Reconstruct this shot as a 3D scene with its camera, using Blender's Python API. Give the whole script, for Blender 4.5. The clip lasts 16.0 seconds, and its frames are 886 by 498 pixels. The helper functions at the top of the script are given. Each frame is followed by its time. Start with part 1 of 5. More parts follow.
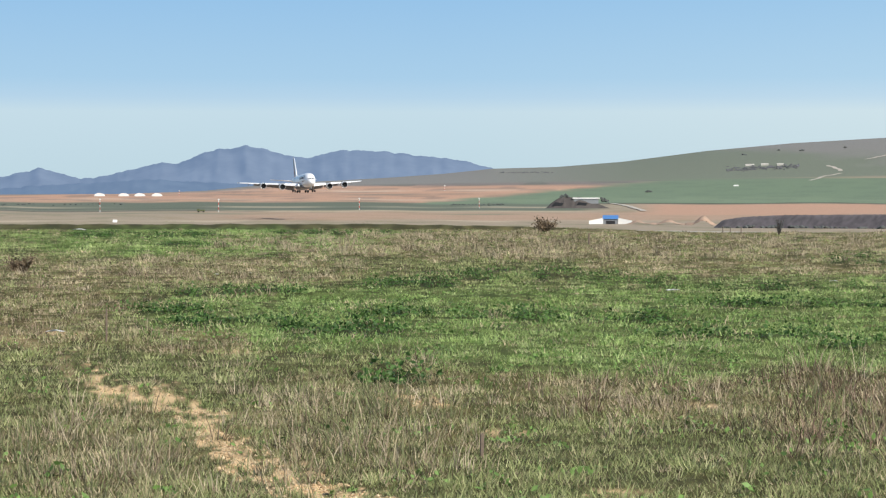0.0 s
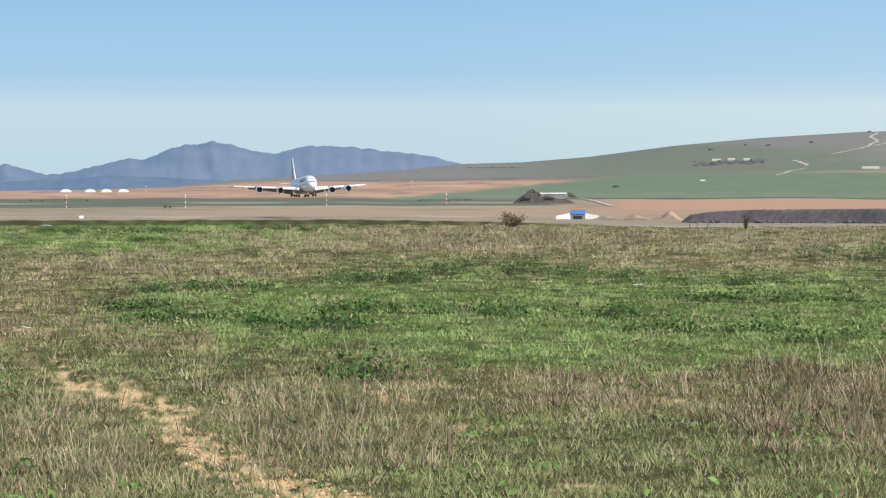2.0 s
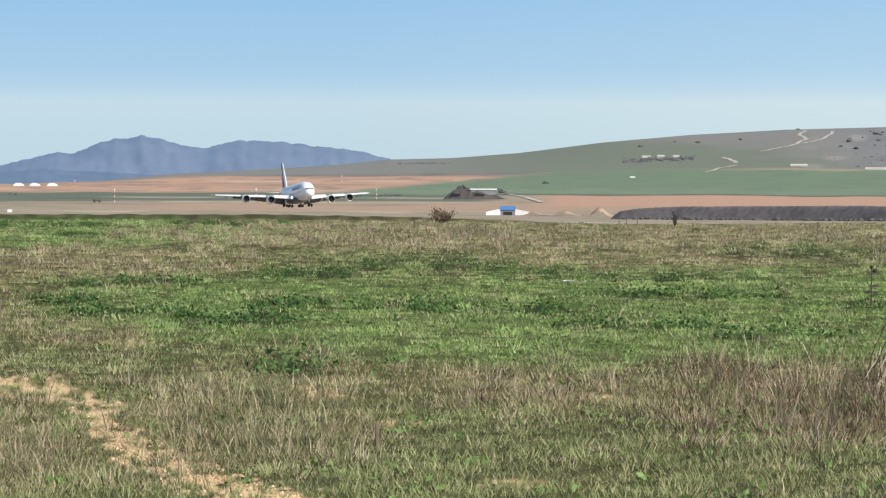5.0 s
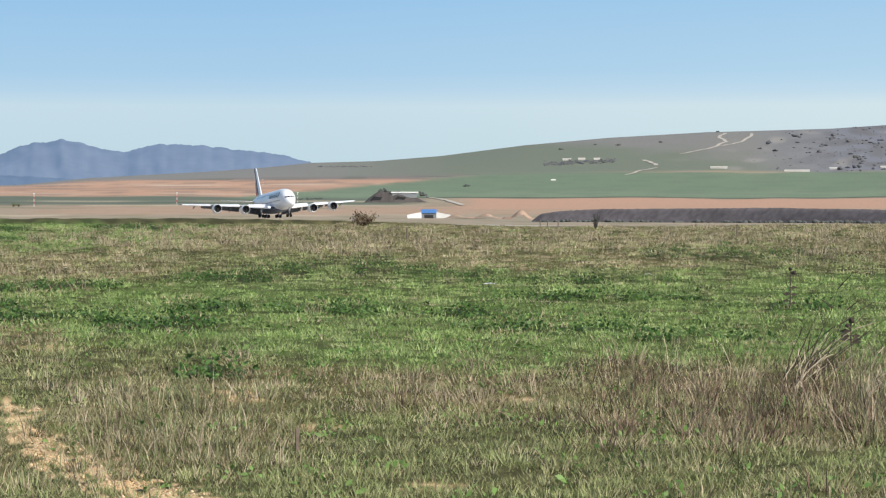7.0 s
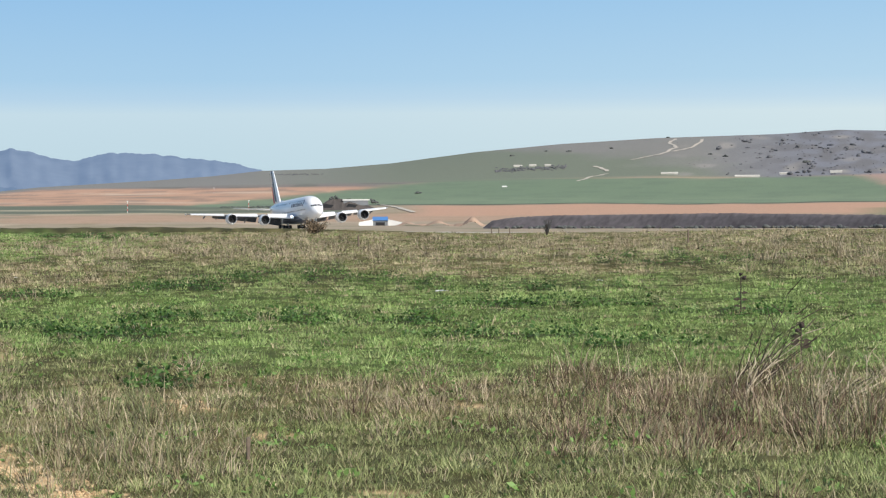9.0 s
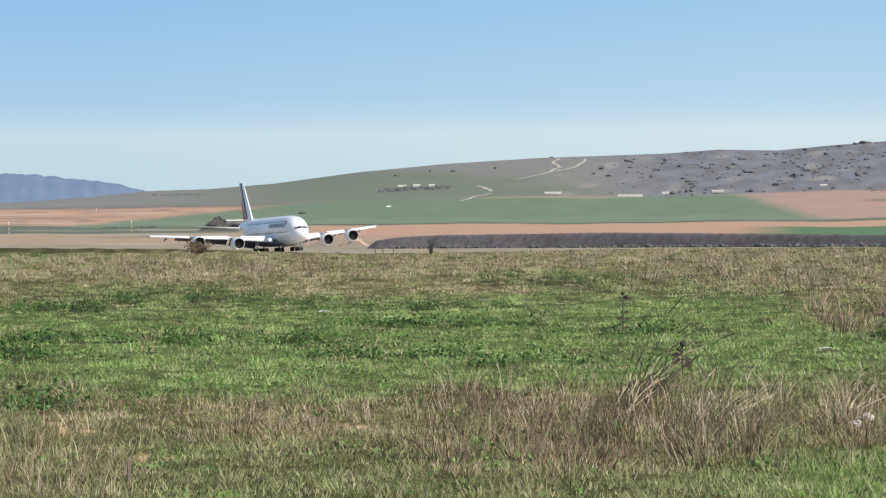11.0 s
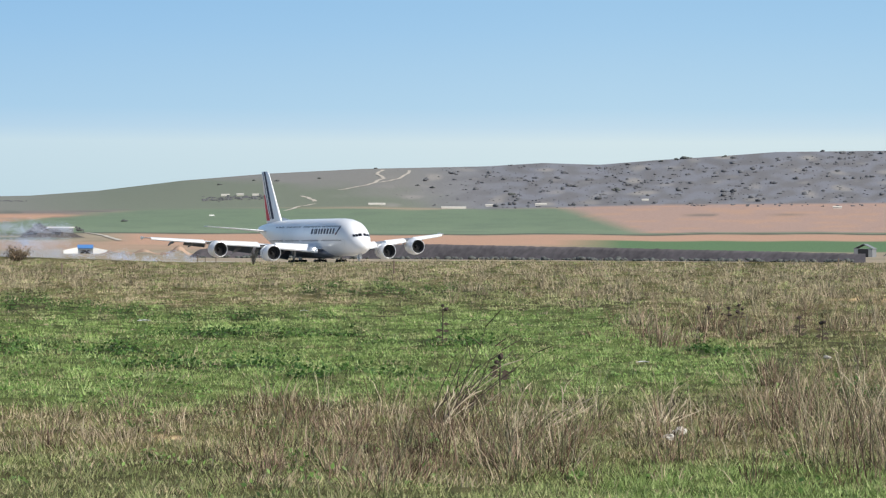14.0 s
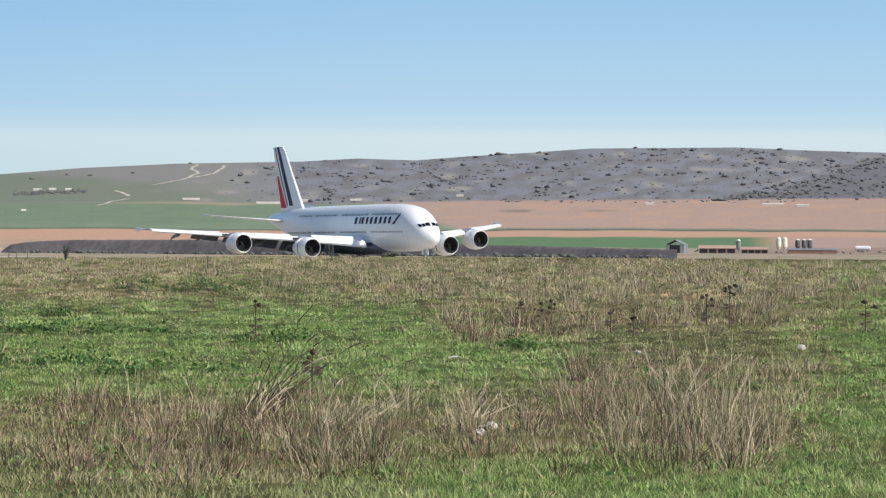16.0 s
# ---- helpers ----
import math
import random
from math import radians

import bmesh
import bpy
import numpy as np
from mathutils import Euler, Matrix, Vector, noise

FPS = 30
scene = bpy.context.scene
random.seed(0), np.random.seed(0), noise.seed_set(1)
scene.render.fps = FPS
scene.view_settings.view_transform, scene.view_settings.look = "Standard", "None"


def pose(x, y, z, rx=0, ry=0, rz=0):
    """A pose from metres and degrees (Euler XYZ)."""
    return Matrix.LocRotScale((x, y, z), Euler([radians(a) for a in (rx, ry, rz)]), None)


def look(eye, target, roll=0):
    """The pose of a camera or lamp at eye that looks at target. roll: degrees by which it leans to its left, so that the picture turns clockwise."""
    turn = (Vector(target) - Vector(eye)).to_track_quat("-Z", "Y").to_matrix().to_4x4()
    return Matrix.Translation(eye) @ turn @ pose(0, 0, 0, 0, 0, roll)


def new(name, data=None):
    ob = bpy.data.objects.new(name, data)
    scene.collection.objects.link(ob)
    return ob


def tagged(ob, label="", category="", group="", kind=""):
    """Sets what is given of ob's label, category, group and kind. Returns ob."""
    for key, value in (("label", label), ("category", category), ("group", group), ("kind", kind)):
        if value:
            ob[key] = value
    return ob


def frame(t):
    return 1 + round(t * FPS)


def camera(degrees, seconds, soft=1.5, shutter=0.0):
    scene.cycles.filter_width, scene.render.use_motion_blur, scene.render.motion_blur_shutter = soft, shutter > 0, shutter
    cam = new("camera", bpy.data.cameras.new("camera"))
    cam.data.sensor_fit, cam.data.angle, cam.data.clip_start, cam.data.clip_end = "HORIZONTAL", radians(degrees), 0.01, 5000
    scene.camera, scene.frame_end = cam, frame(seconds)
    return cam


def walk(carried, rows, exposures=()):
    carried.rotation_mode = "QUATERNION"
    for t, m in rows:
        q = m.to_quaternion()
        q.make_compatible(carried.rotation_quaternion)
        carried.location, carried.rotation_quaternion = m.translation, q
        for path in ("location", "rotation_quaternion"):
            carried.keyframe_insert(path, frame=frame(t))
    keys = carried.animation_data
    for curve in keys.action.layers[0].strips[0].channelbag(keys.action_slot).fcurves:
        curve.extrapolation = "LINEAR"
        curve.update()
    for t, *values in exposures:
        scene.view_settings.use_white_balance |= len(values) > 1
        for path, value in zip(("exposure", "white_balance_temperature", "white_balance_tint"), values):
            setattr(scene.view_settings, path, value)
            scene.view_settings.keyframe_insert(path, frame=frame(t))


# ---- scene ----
cam = camera(20.666, 16.0, soft=1.25)
EYE = 1.6
F = 4300.0  # one radian of bearing or dip, in the plan's fine units
# seconds, eye's sideways and upward sway in metres, yaw, pitch, roll in degrees
ROWS = [
    (0.0, 0.000, 0.000, 0.000, -0.706, 0.000), (0.5, -0.003, 0.000, -0.260, -0.625, -0.011),
    (1.0, 0.000, 0.000, -0.408, -0.668, -0.032), (1.5, 0.001, 0.000, -0.491, -0.703, 0.027),
    (2.0, 0.005, -0.001, -0.773, -0.816, 0.114), (2.5, 0.009, 0.000, -1.244, -0.846, -0.046),
    (3.0, 0.009, 0.001, -1.803, -0.807, -0.203), (5.5, 0.014, -0.003, -2.791, -0.933, -0.119),
    (6.0, 0.018, 0.001, -3.477, -0.859, -0.167), (6.5, 0.024, 0.000, -4.049, -0.818, -0.086),
    (7.0, 0.025, 0.001, -4.276, -0.845, 0.038), (7.5, 0.026, 0.002, -4.475, -0.785, 0.178),
    (8.0, 0.036, 0.002, -4.668, -0.718, 0.345), (8.5, 0.033, 0.003, -4.962, -0.709, 0.365),
    (11.0, 0.054, 0.007, -8.151, -0.232, 0.532), (11.5, 0.059, 0.010, -8.824, -0.029, 0.436),
    (12.0, 0.066, 0.013, -9.260, 0.140, 0.342), (12.5, 0.068, 0.013, -9.692, 0.133, 0.275),
    (13.0, 0.077, 0.008, -10.360, -0.020, 0.274), (13.5, 0.090, 0.014, -11.088, -0.051, 0.048),
    (14.0, 0.099, 0.016, -12.313, 0.007, -0.134), (14.5, 0.100, 0.013, -13.577, -0.132, -0.332),
    (15.0, 0.115, 0.009, -14.443, -0.316, -0.289), (15.5, 0.123, 0.011, -15.332, -0.299, -0.196),
    (16.0, 0.130, 0.015, -16.671, -0.087, -0.217),
]
walk(cam, [(t, pose(x, 0, EYE + z, 90 + pitch, roll, yaw)) for t, x, z, yaw, pitch, roll in ROWS])

# ---------------------------------------------------------------- sky and sun
SUN_FROM = Vector((0.62, -0.74, 0.68)).normalized()
world = bpy.data.worlds.new("sky")
scene.world = world
world.use_nodes = True
wn, wl = world.node_tree.nodes, world.node_tree.links
background = wn["Background"]
sky = wn.new("ShaderNodeTexSky")
sky.sky_type, sky.sun_disc = "NISHITA", False
sky.sun_elevation = math.asin(SUN_FROM.z)
sky.sun_rotation = math.atan2(SUN_FROM.x, SUN_FROM.y)
sky.air_density, sky.dust_density, sky.ozone_density, sky.altitude = 1.0, 0.6, 2.0, 600
# a layer of pale haze lies over the blue near the horizon, all the way round; the sky pales towards the sun's side
where, split, ramp, mix = wn.new("ShaderNodeTexCoord"), wn.new("ShaderNodeSeparateXYZ"), wn.new("ShaderNodeValToRGB"), wn.new("ShaderNodeMix")
high = wn.new("ShaderNodeMapRange")
scaled = wn.new("ShaderNodeVectorMath")
scaled.operation, scaled.inputs[1].default_value = "MULTIPLY", (0.11, 0.11, 0.11)
wl.new(where.outputs["Generated"], split.inputs[0])
low = wn.new("ShaderNodeMapRange")
low.inputs[1].default_value, low.inputs[2].default_value = 0.0, 0.1
wl.new(split.outputs["Z"], low.inputs[0])
wl.new(low.outputs[0], ramp.inputs[0])
stops = [(0.0, (0.50, 0.66, 0.74)), (0.20, (0.53, 0.69, 0.77)), (0.44, (0.56, 0.72, 0.81)), (0.50, (0.47, 0.66, 0.82)), (0.58, (0.40, 0.62, 0.82)), (0.90, (0.315, 0.55, 0.81)), (1.0, (0.295, 0.53, 0.80))]
while len(ramp.color_ramp.elements) < len(stops):
    ramp.color_ramp.elements.new(0.5)
for e, (at, c) in zip(ramp.color_ramp.elements, stops):
    e.position, e.color = at, (*c, 1)
high.inputs[1].default_value, high.inputs[2].default_value = 0.11, 0.40
wl.new(split.outputs["Z"], high.inputs[0])
mix.data_type = "RGBA"
wl.new(sky.outputs[0], scaled.inputs[0])
wl.new(high.outputs[0], mix.inputs["Factor"])
wl.new(ramp.outputs[0], mix.inputs[6])
wl.new(scaled.outputs[0], mix.inputs[7])
side, paler, bright = wn.new("ShaderNodeMapRange"), wn.new("ShaderNodeMix"), wn.new("ShaderNodeVectorMath")
side.inputs[1].default_value, side.inputs[2].default_value = 0.0, 0.28
paler.data_type = "RGBA"
paler.inputs[6].default_value, paler.inputs[7].default_value = (1, 1, 1, 1), (1.16, 1.085, 1.02, 1)
bright.operation = "MULTIPLY"
wl.new(split.outputs["X"], side.inputs[0])
wl.new(mix.outputs[2], bright.inputs[0])
wl.new(side.outputs[0], paler.inputs["Factor"])
wl.new(paler.outputs[2], bright.inputs[1])
wl.new(bright.outputs[0], background.inputs[0])
background.inputs[1].default_value = 1.0

sun = new("sun", bpy.data.lights.new("sun", "SUN"))
sun.data.energy, sun.data.angle, sun.data.color = 5.6, radians(0.55), (1.0, 0.95, 0.86)
sun.matrix_world = look((0, 0, 0), -SUN_FROM)


# ---------------------------------------------------------------- materials
def material(name, color, rough=0.8, metal=0.0, spread=0.12, scale=3.0, bump=0.0, attribute="", coat=0.0):
    m = bpy.data.materials.new(name)
    m.use_nodes = True
    n, l = m.node_tree.nodes, m.node_tree.links
    b = n["Principled BSDF"]
    b.inputs["Roughness"].default_value, b.inputs["Metallic"].default_value = rough, metal
    b.inputs["Coat Weight"].default_value = coat
    coords = n.new("ShaderNodeTexCoord")
    coarse, fine = n.new("ShaderNodeTexNoise"), n.new("ShaderNodeTexNoise")
    coarse.inputs["Scale"].default_value, fine.inputs["Scale"].default_value = scale, scale * 9
    coarse.inputs["Detail"].default_value = fine.inputs["Detail"].default_value = 6
    add = n.new("ShaderNodeMath")
    for t in (coarse, fine):
        l.new(coords.outputs["Object"], t.inputs["Vector"])
    l.new(coarse.outputs[0], add.inputs[0])
    l.new(fine.outputs[0], add.inputs[1])
    level = n.new("ShaderNodeMapRange")
    level.inputs[1].default_value, level.inputs[2].default_value = 0.6, 1.4
    level.inputs[3].default_value, level.inputs[4].default_value = 1 - spread, 1 + spread
    l.new(add.outputs[0], level.inputs[0])
    mix = n.new("ShaderNodeVectorMath")
    mix.operation = "MULTIPLY"
    if attribute:
        a = n.new("ShaderNodeAttribute")
        a.attribute_name = attribute
        l.new(a.outputs["Color"], mix.inputs[0])
    else:
        mix.inputs[0].default_value = color
    l.new(level.outputs[0], mix.inputs[1])
    l.new(mix.outputs[0], b.inputs["Base Color"])
    if bump:
        bn = n.new("ShaderNodeBump")
        bn.inputs["Strength"].default_value, bn.inputs["Distance"].default_value = 0.6, bump
        l.new(add.outputs[0], bn.inputs["Height"])
        l.new(bn.outputs[0], b.inputs["Normal"])
    return m


def blade_material(name, rough=0.6, through_light=0.22):
    m = material(name, (0, 0, 0), rough, spread=0.1, scale=0.7, attribute="tone")
    n, l = m.node_tree.nodes, m.node_tree.links
    b = n["Principled BSDF"]
    b.inputs["Specular IOR Level"].default_value = 0.2
    t = n.new("ShaderNodeBsdfTranslucent")
    l.new(b.inputs["Base Color"].links[0].from_socket, t.inputs["Color"])
    mix = n.new("ShaderNodeMixShader")
    mix.inputs[0].default_value = through_light
    l.new(b.outputs[0], mix.inputs[1])
    l.new(t.outputs[0], mix.inputs[2])
    l.new(mix.outputs[0], n["Material Output"].inputs[0])
    return m


def glow(name, color, strength):
    m = bpy.data.materials.new(name)
    m.use_nodes = True
    b = m.node_tree.nodes["Principled BSDF"]
    b.inputs["Emission Color"].default_value = (*color, 1)
    b.inputs["Emission Strength"].default_value = strength
    return m


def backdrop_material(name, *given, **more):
    """Far land behind miles of bright air, whose blue haze is a painted-in glow."""
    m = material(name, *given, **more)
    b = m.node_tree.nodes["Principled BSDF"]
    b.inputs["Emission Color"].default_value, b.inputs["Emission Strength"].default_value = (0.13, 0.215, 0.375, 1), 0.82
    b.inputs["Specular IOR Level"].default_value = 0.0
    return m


# The far land keeps its grazing sheen, which passes for haze.
SOIL = material("land", (0, 0, 0), 0.95, spread=0.22, scale=0.35, bump=0.05, attribute="tone")
MEADOW_SOIL = material("meadow_soil", (0, 0, 0), 0.98, spread=0.22, scale=0.35, bump=0.05, attribute="tone")
MEADOW_SOIL.node_tree.nodes["Principled BSDF"].inputs["Specular IOR Level"].default_value = 0.04
HAZED_ROCK = backdrop_material("hazed_mountain_rock", (0, 0, 0), 1.0, spread=0.16, scale=0.006, attribute="tone")
GRASS = blade_material("grass_blades")
STRAW = blade_material("straw", 0.7, 0.15)
LEAF = blade_material("weed_leaves", 0.5, 0.22)
WHITE_PAINT = material("white_aircraft_paint", (0.82, 0.83, 0.85), 0.3, spread=0.03, scale=0.15, coat=0.3)
GREY_PAINT = material("pale_grey_paint", (0.52, 0.54, 0.58), 0.4, spread=0.06, scale=0.3)
# Belly and wing greys, darkened to hold the shade under the aircraft.
BELLY_SHADED = material("shaded_belly_paint", (0.13, 0.145, 0.18), 0.4, spread=0.06, scale=0.3)
WING_UNDERSHADE = material("shaded_wing_grey", (0.17, 0.18, 0.20), 0.45, spread=0.08, scale=0.3)
NAVY = material("navy_paint", (0.010, 0.014, 0.05), 0.6, spread=0.05)
RED = material("red_paint", (0.55, 0.02, 0.04), 0.6, spread=0.05)
LINER = material("dark_intake_liner", (0.035, 0.036, 0.04), 0.7, spread=0.1)
# Near black for openings: the unlit inside is painted on solid panels.
DARK = material("cavity_shade", (0.012, 0.012, 0.014), 0.5, spread=0.1)
# Fan metal, made near black to carry the shade inside the intake.
FAN_SHADED = material("shaded_fan_metal", (0.018, 0.018, 0.02), 0.6, 0.2, spread=0.1)
LIP = material("bare_aluminium", (0.6, 0.61, 0.63), 0.4, 0.8, spread=0.05)
RUBBER = material("tyre_rubber", (0.025, 0.025, 0.026), 0.85, spread=0.15)
STEEL = material("gear_steel", (0.42, 0.43, 0.44), 0.4, 0.5, spread=0.1)
GLASS = material("dark_windscreen", (0.012, 0.014, 0.018), 0.08, spread=0.02)
WINDOW = material("cabin_window", (0.10, 0.11, 0.14), 0.2, spread=0.05)
LAMP_GLOW = glow("landing_light", (1.0, 0.97, 0.9), 9.0)


# ---------------------------------------------------------------- mesh helpers
def mesh_of(name, verts, faces, mats, smooth=False, tones=None, indices=None):
    me = bpy.data.meshes.new(name)
    me.from_pydata([tuple(v) for v in verts], [], faces)
    for m in mats if isinstance(mats, (list, tuple)) else [mats]:
        me.materials.append(m)
    if smooth:
        me.shade_smooth()
    if indices is not None:
        me.polygons.foreach_set("material_index", indices)
    if tones is not None:
        a = me.color_attributes.new("tone", "FLOAT_COLOR", "POINT")
        a.data.foreach_set("color", np.c_[tones, np.ones(len(tones))].astype(np.float32).ravel())
    return me


def big_mesh(name, verts, loops, sizes, mat, tones):
    """A large mesh from arrays: corners in order, and the number of corners of each face."""
    me = bpy.data.meshes.new(name)
    me.vertices.add(len(verts))
    me.vertices.foreach_set("co", verts.astype(np.float32).ravel())
    me.loops.add(len(loops))
    me.loops.foreach_set("vertex_index", loops.astype(np.int32))
    me.polygons.add(len(sizes))
    me.polygons.foreach_set("loop_start", np.r_[0, np.cumsum(sizes)[:-1]].astype(np.int32))
    a = me.color_attributes.new("tone", "FLOAT_COLOR", "POINT")
    a.data.foreach_set("color", np.c_[tones, np.ones(len(tones))].astype(np.float32).ravel())
    me.materials.append(mat)
    me.update(calc_edges=True)
    me.validate()
    return me


def part(name, bm, mat, parent, label="", smooth=False, bevel=0.0):
    me = bpy.data.meshes.new(name)
    bm.normal_update()
    bm.to_mesh(me)
    bm.free()
    for m in mat if isinstance(mat, (list, tuple)) else [mat]:
        me.materials.append(m)
    if smooth:
        me.shade_smooth()
    ob = new(name, me)
    ob.parent = parent
    return tagged(ob, label)


def empty(name, x, y, z, turn=0.0):
    ob = new(name)
    ob.empty_display_size = 0.3
    ob.matrix_basis = pose(x, y, z, 0, 0, turn)
    return ob


def box(bm, lo, hi, bevel=0.0):
    r = bmesh.ops.create_cube(bm, size=1.0)
    for v in r["verts"]:
        v.co = [lo[i] + (v.co[i] + 0.5) * (hi[i] - lo[i]) for i in range(3)]
    if bevel:
        edges = list({e for v in r["verts"] for e in v.link_edges})
        bmesh.ops.bevel(bm, geom=edges, offset=bevel, segments=1, affect="EDGES")
    return bm


def loft(bm, rings, closed_ends=True, wrap=True):
    rows = [[bm.verts.new(p) for p in ring] for ring in rings]
    n = len(rows[0])
    for a, b in zip(rows, rows[1:]):
        for i in range(n if wrap else n - 1):
            j = (i + 1) % n
            bm.faces.new((a[i], a[j], b[j], b[i]))
    if closed_ends:
        bm.faces.new(rows[0][::-1])
        bm.faces.new(rows[-1])
    return bm


def tube(bm, a, b, ra, rb=None, sides=8):
    a, b = Vector(a), Vector(b)
    rb = ra if rb is None else rb
    q = (b - a).to_track_quat("Z", "Y")
    ring = lambda c, r: [c + q @ Vector((r * math.cos(k), r * math.sin(k), 0)) for k in [2 * math.pi * i / sides for i in range(sides)]]
    return loft(bm, [ring(a, ra), ring(b, rb)])


# ---------------------------------------------------------------- the land
def table(x, pairs):
    xs, ys = zip(*pairs)
    return np.interp(x, xs, ys)


def lump(u, w, seed, size):
    """Cheap smooth noise of two plan coordinates, about -1 to 1."""
    rng = np.random.default_rng(seed)
    s = 0
    for k in range(7):
        a, p = rng.uniform(0, 2 * np.pi, 2)
        q = rng.uniform(0.6, 2.2) / size
        s = s + np.sin((u * np.cos(a) + w * np.sin(a)) * q * 2 * np.pi + p + 1.3 * np.sin((u * np.sin(a) - w * np.cos(a)) * q * 4 + p))
    return s / 3.2


HILL = [(-900, -42), (-560, -44), (-420, -50), (-300, -62), (-100, -73), (0, -80), (86, -89), (200, -92), (316, -101), (466, -120), (616, -133), (784, -142), (1000, -147), (1100, -153),
        (1200, -150), (1300, -158), (1400, -164), (1511, -172), (1767, -174), (1900, -168), (2035, -164), (2300, -170)]
FOOT = [(-900, -38), (-420, -44), (-300, -54), (0, -60), (300, -64), (800, -72), (1000, -68), (1300, -76), (2300, -84)]


def dip_of(u, r):
    """How far below the level of the eye the far land lies, from its bearing and distance."""
    crest, foot = table(u, HILL), table(u, FOOT)
    plain = table(r, [(400, 40.0), (650, 25.0), (900, 19.2), (1300, 10.0), (1600, -2), (2000, -18), (2400, -34)])
    k = np.clip((r - 2400) / 400, 0, 1)
    v = plain * (1 - k) + foot * k
    h = np.clip((r - 2800) / 900, 0, 1)
    v = np.where(r > 2800, foot + (crest - foot) * np.sin(h * np.pi / 2) ** 1.2, v)
    return v


def land_z(u, r):
    near = table(u, [(-100, 0.95), (106, 0.68), (300, 0.26), (430, -0.13), (700, -0.13), (1000, 0.14), (1900, 0.42)]) * np.clip(r / table(u, [(900, 300), (1900, 220)]), 0, 1) ** 1.5 + 0.055 * lump(u / F * r, r, 3, 9.0) + (0.016 * lump(u / F * r, r, 4, 2.0) + 0.007 * lump(u / F * r, r, 5, 0.8)) * np.clip((r - 4) / 6, 0, 1)
    far = EYE - dip_of(u, np.maximum(r, 400)) * np.minimum(r, 3700) / F
    far = np.where(r > 3700, far - (r - 3700) * 0.12, far)
    k = np.clip((r - table(u, [(900, 310), (1900, 220)])) / 110, 0, 1)
    k = k * k * (3 - 2 * k)
    return near * (1 - k) + far * k


def xy(u, r):
    return np.sin(u / F) * r, np.cos(u / F) * r


R_GRID = np.linspace(430, 3690, 1400)


def spot(u, v):
    """The place on the far land at that bearing and dip."""
    z = land_z(np.full_like(R_GRID, u), R_GRID)
    dips = -(z - EYE) / R_GRID * F
    r = float(R_GRID[int(np.argmax(dips < v))]) if (dips < v).any() else 3680.0
    x, y = xy(u, r)
    return float(x), float(y), float(land_z(np.array([u]), np.array([r]))[0]), r


def near_spot(u, v):
    r = EYE * F / v
    for _ in range(14):
        r = 0.5 * (r + (EYE - float(land_z(np.array([u]), np.array([r]))[0])) * F / v)
    x, y = xy(u, r)
    return float(x), float(y), float(land_z(np.array([u]), np.array([r]))[0]), r


def blend(base, color, k):
    return base * (1 - k[..., None]) + np.array(color) * k[..., None]


def band(x, lo, hi, soft):
    return np.clip((x - lo) / soft, 0, 1) * np.clip((hi - x) / soft, 0, 1)


# the worn sandy path and bare spots: bearing, dip, half width across, half height
PATH = [(-784, 202), (-690, 228), (-650, 262), (-585, 304), (-500, 318), (-430, 352), (-395, 385), (-350, 432), (-240, 478), (-150, 510), (20, 560)]
BARE = [(-60, 320, 70, 12), (-20, 328, 50, 8), (96, 378, 60, 8), (310, 484, 70, 10), (-665, 200, 60, 6), (-360, 235, 60, 6), (1700, 85, 100, 4), (470, 330, 50, 8)]


def sandy(u, v):
    k = np.zeros_like(u)
    wob = lump(u, v * 3, 21, 60)
    for (a, b), (c, d) in zip(PATH, PATH[1:]):
        t = np.clip(((u - a) * (c - a) + (v - b) * (d - b) * 4) / ((c - a) ** 2 + 4 * (d - b) ** 2), 0, 1)
        q = np.hypot(u - a - t * (c - a), 2 * (v - b - t * (d - b)))
        w = 9 + 0.085 * b + (8 + 0.05 * b) * wob + 12 * lump(u, v * 2, 22, 110)
        k = np.maximum(k, np.clip((w - q) / 14, 0, 1))
    k = k * np.clip(0.95 + 1.1 * lump(u, v * 2.5, 24, 90) + 0.6 * lump(u, v * 2.5, 25, 28), 0, 1)
    k = k * np.clip(0.35 + (u + 640) / 60, 0.3, 1)
    for a, b, p, q in BARE:
        k = np.maximum(k, np.clip(1.6 - 1.6 * np.hypot((u - a) / p, (v - b) / q) + 0.5 * wob, 0, 1) * np.clip(0.55 + 1.1 * lump(u, v * 2.5, 26, 34), 0, 0.9))
    return k


def oval(u, v, a, b, p, q, soft=0.5):
    return np.clip((1 - np.hypot((u - a) / p, (v - b) / q)) / soft + 0.5, 0, 1)


# where each growth stands: bearing, dip, half width, half height
LUSH = [(-450, 38, 340, 26), (-100, 176, 390, 58), (330, 190, 470, 82), (750, 185, 520, 76), (1120, 190, 300, 62), (1370, 197, 140, 40), (1990, 210, 115, 150), (1720, 425, 520, 68), (1080, 132, 260, 26), (2050, 70, 120, 40)]
DRYLAND = [(-690, 150, 140, 76), (-430, 92, 300, 24), (-150, 375, 215, 92), (-600, 420, 200, 85), (690, 315, 120, 56), (890, 340, 300, 74), (1370, 325, 150, 46), (1680, 300, 225, 90), (1380, 130, 150, 36), (280, 44, 640, 30),
           (1050, 36, 460, 22), (1560, 50, 560, 46), (1750, 112, 300, 38), (520, 82, 300, 18), (100, 300, 240, 26), (-450, 215, 120, 22), (400, 325, 200, 36), (1900, 220, 60, 60)]
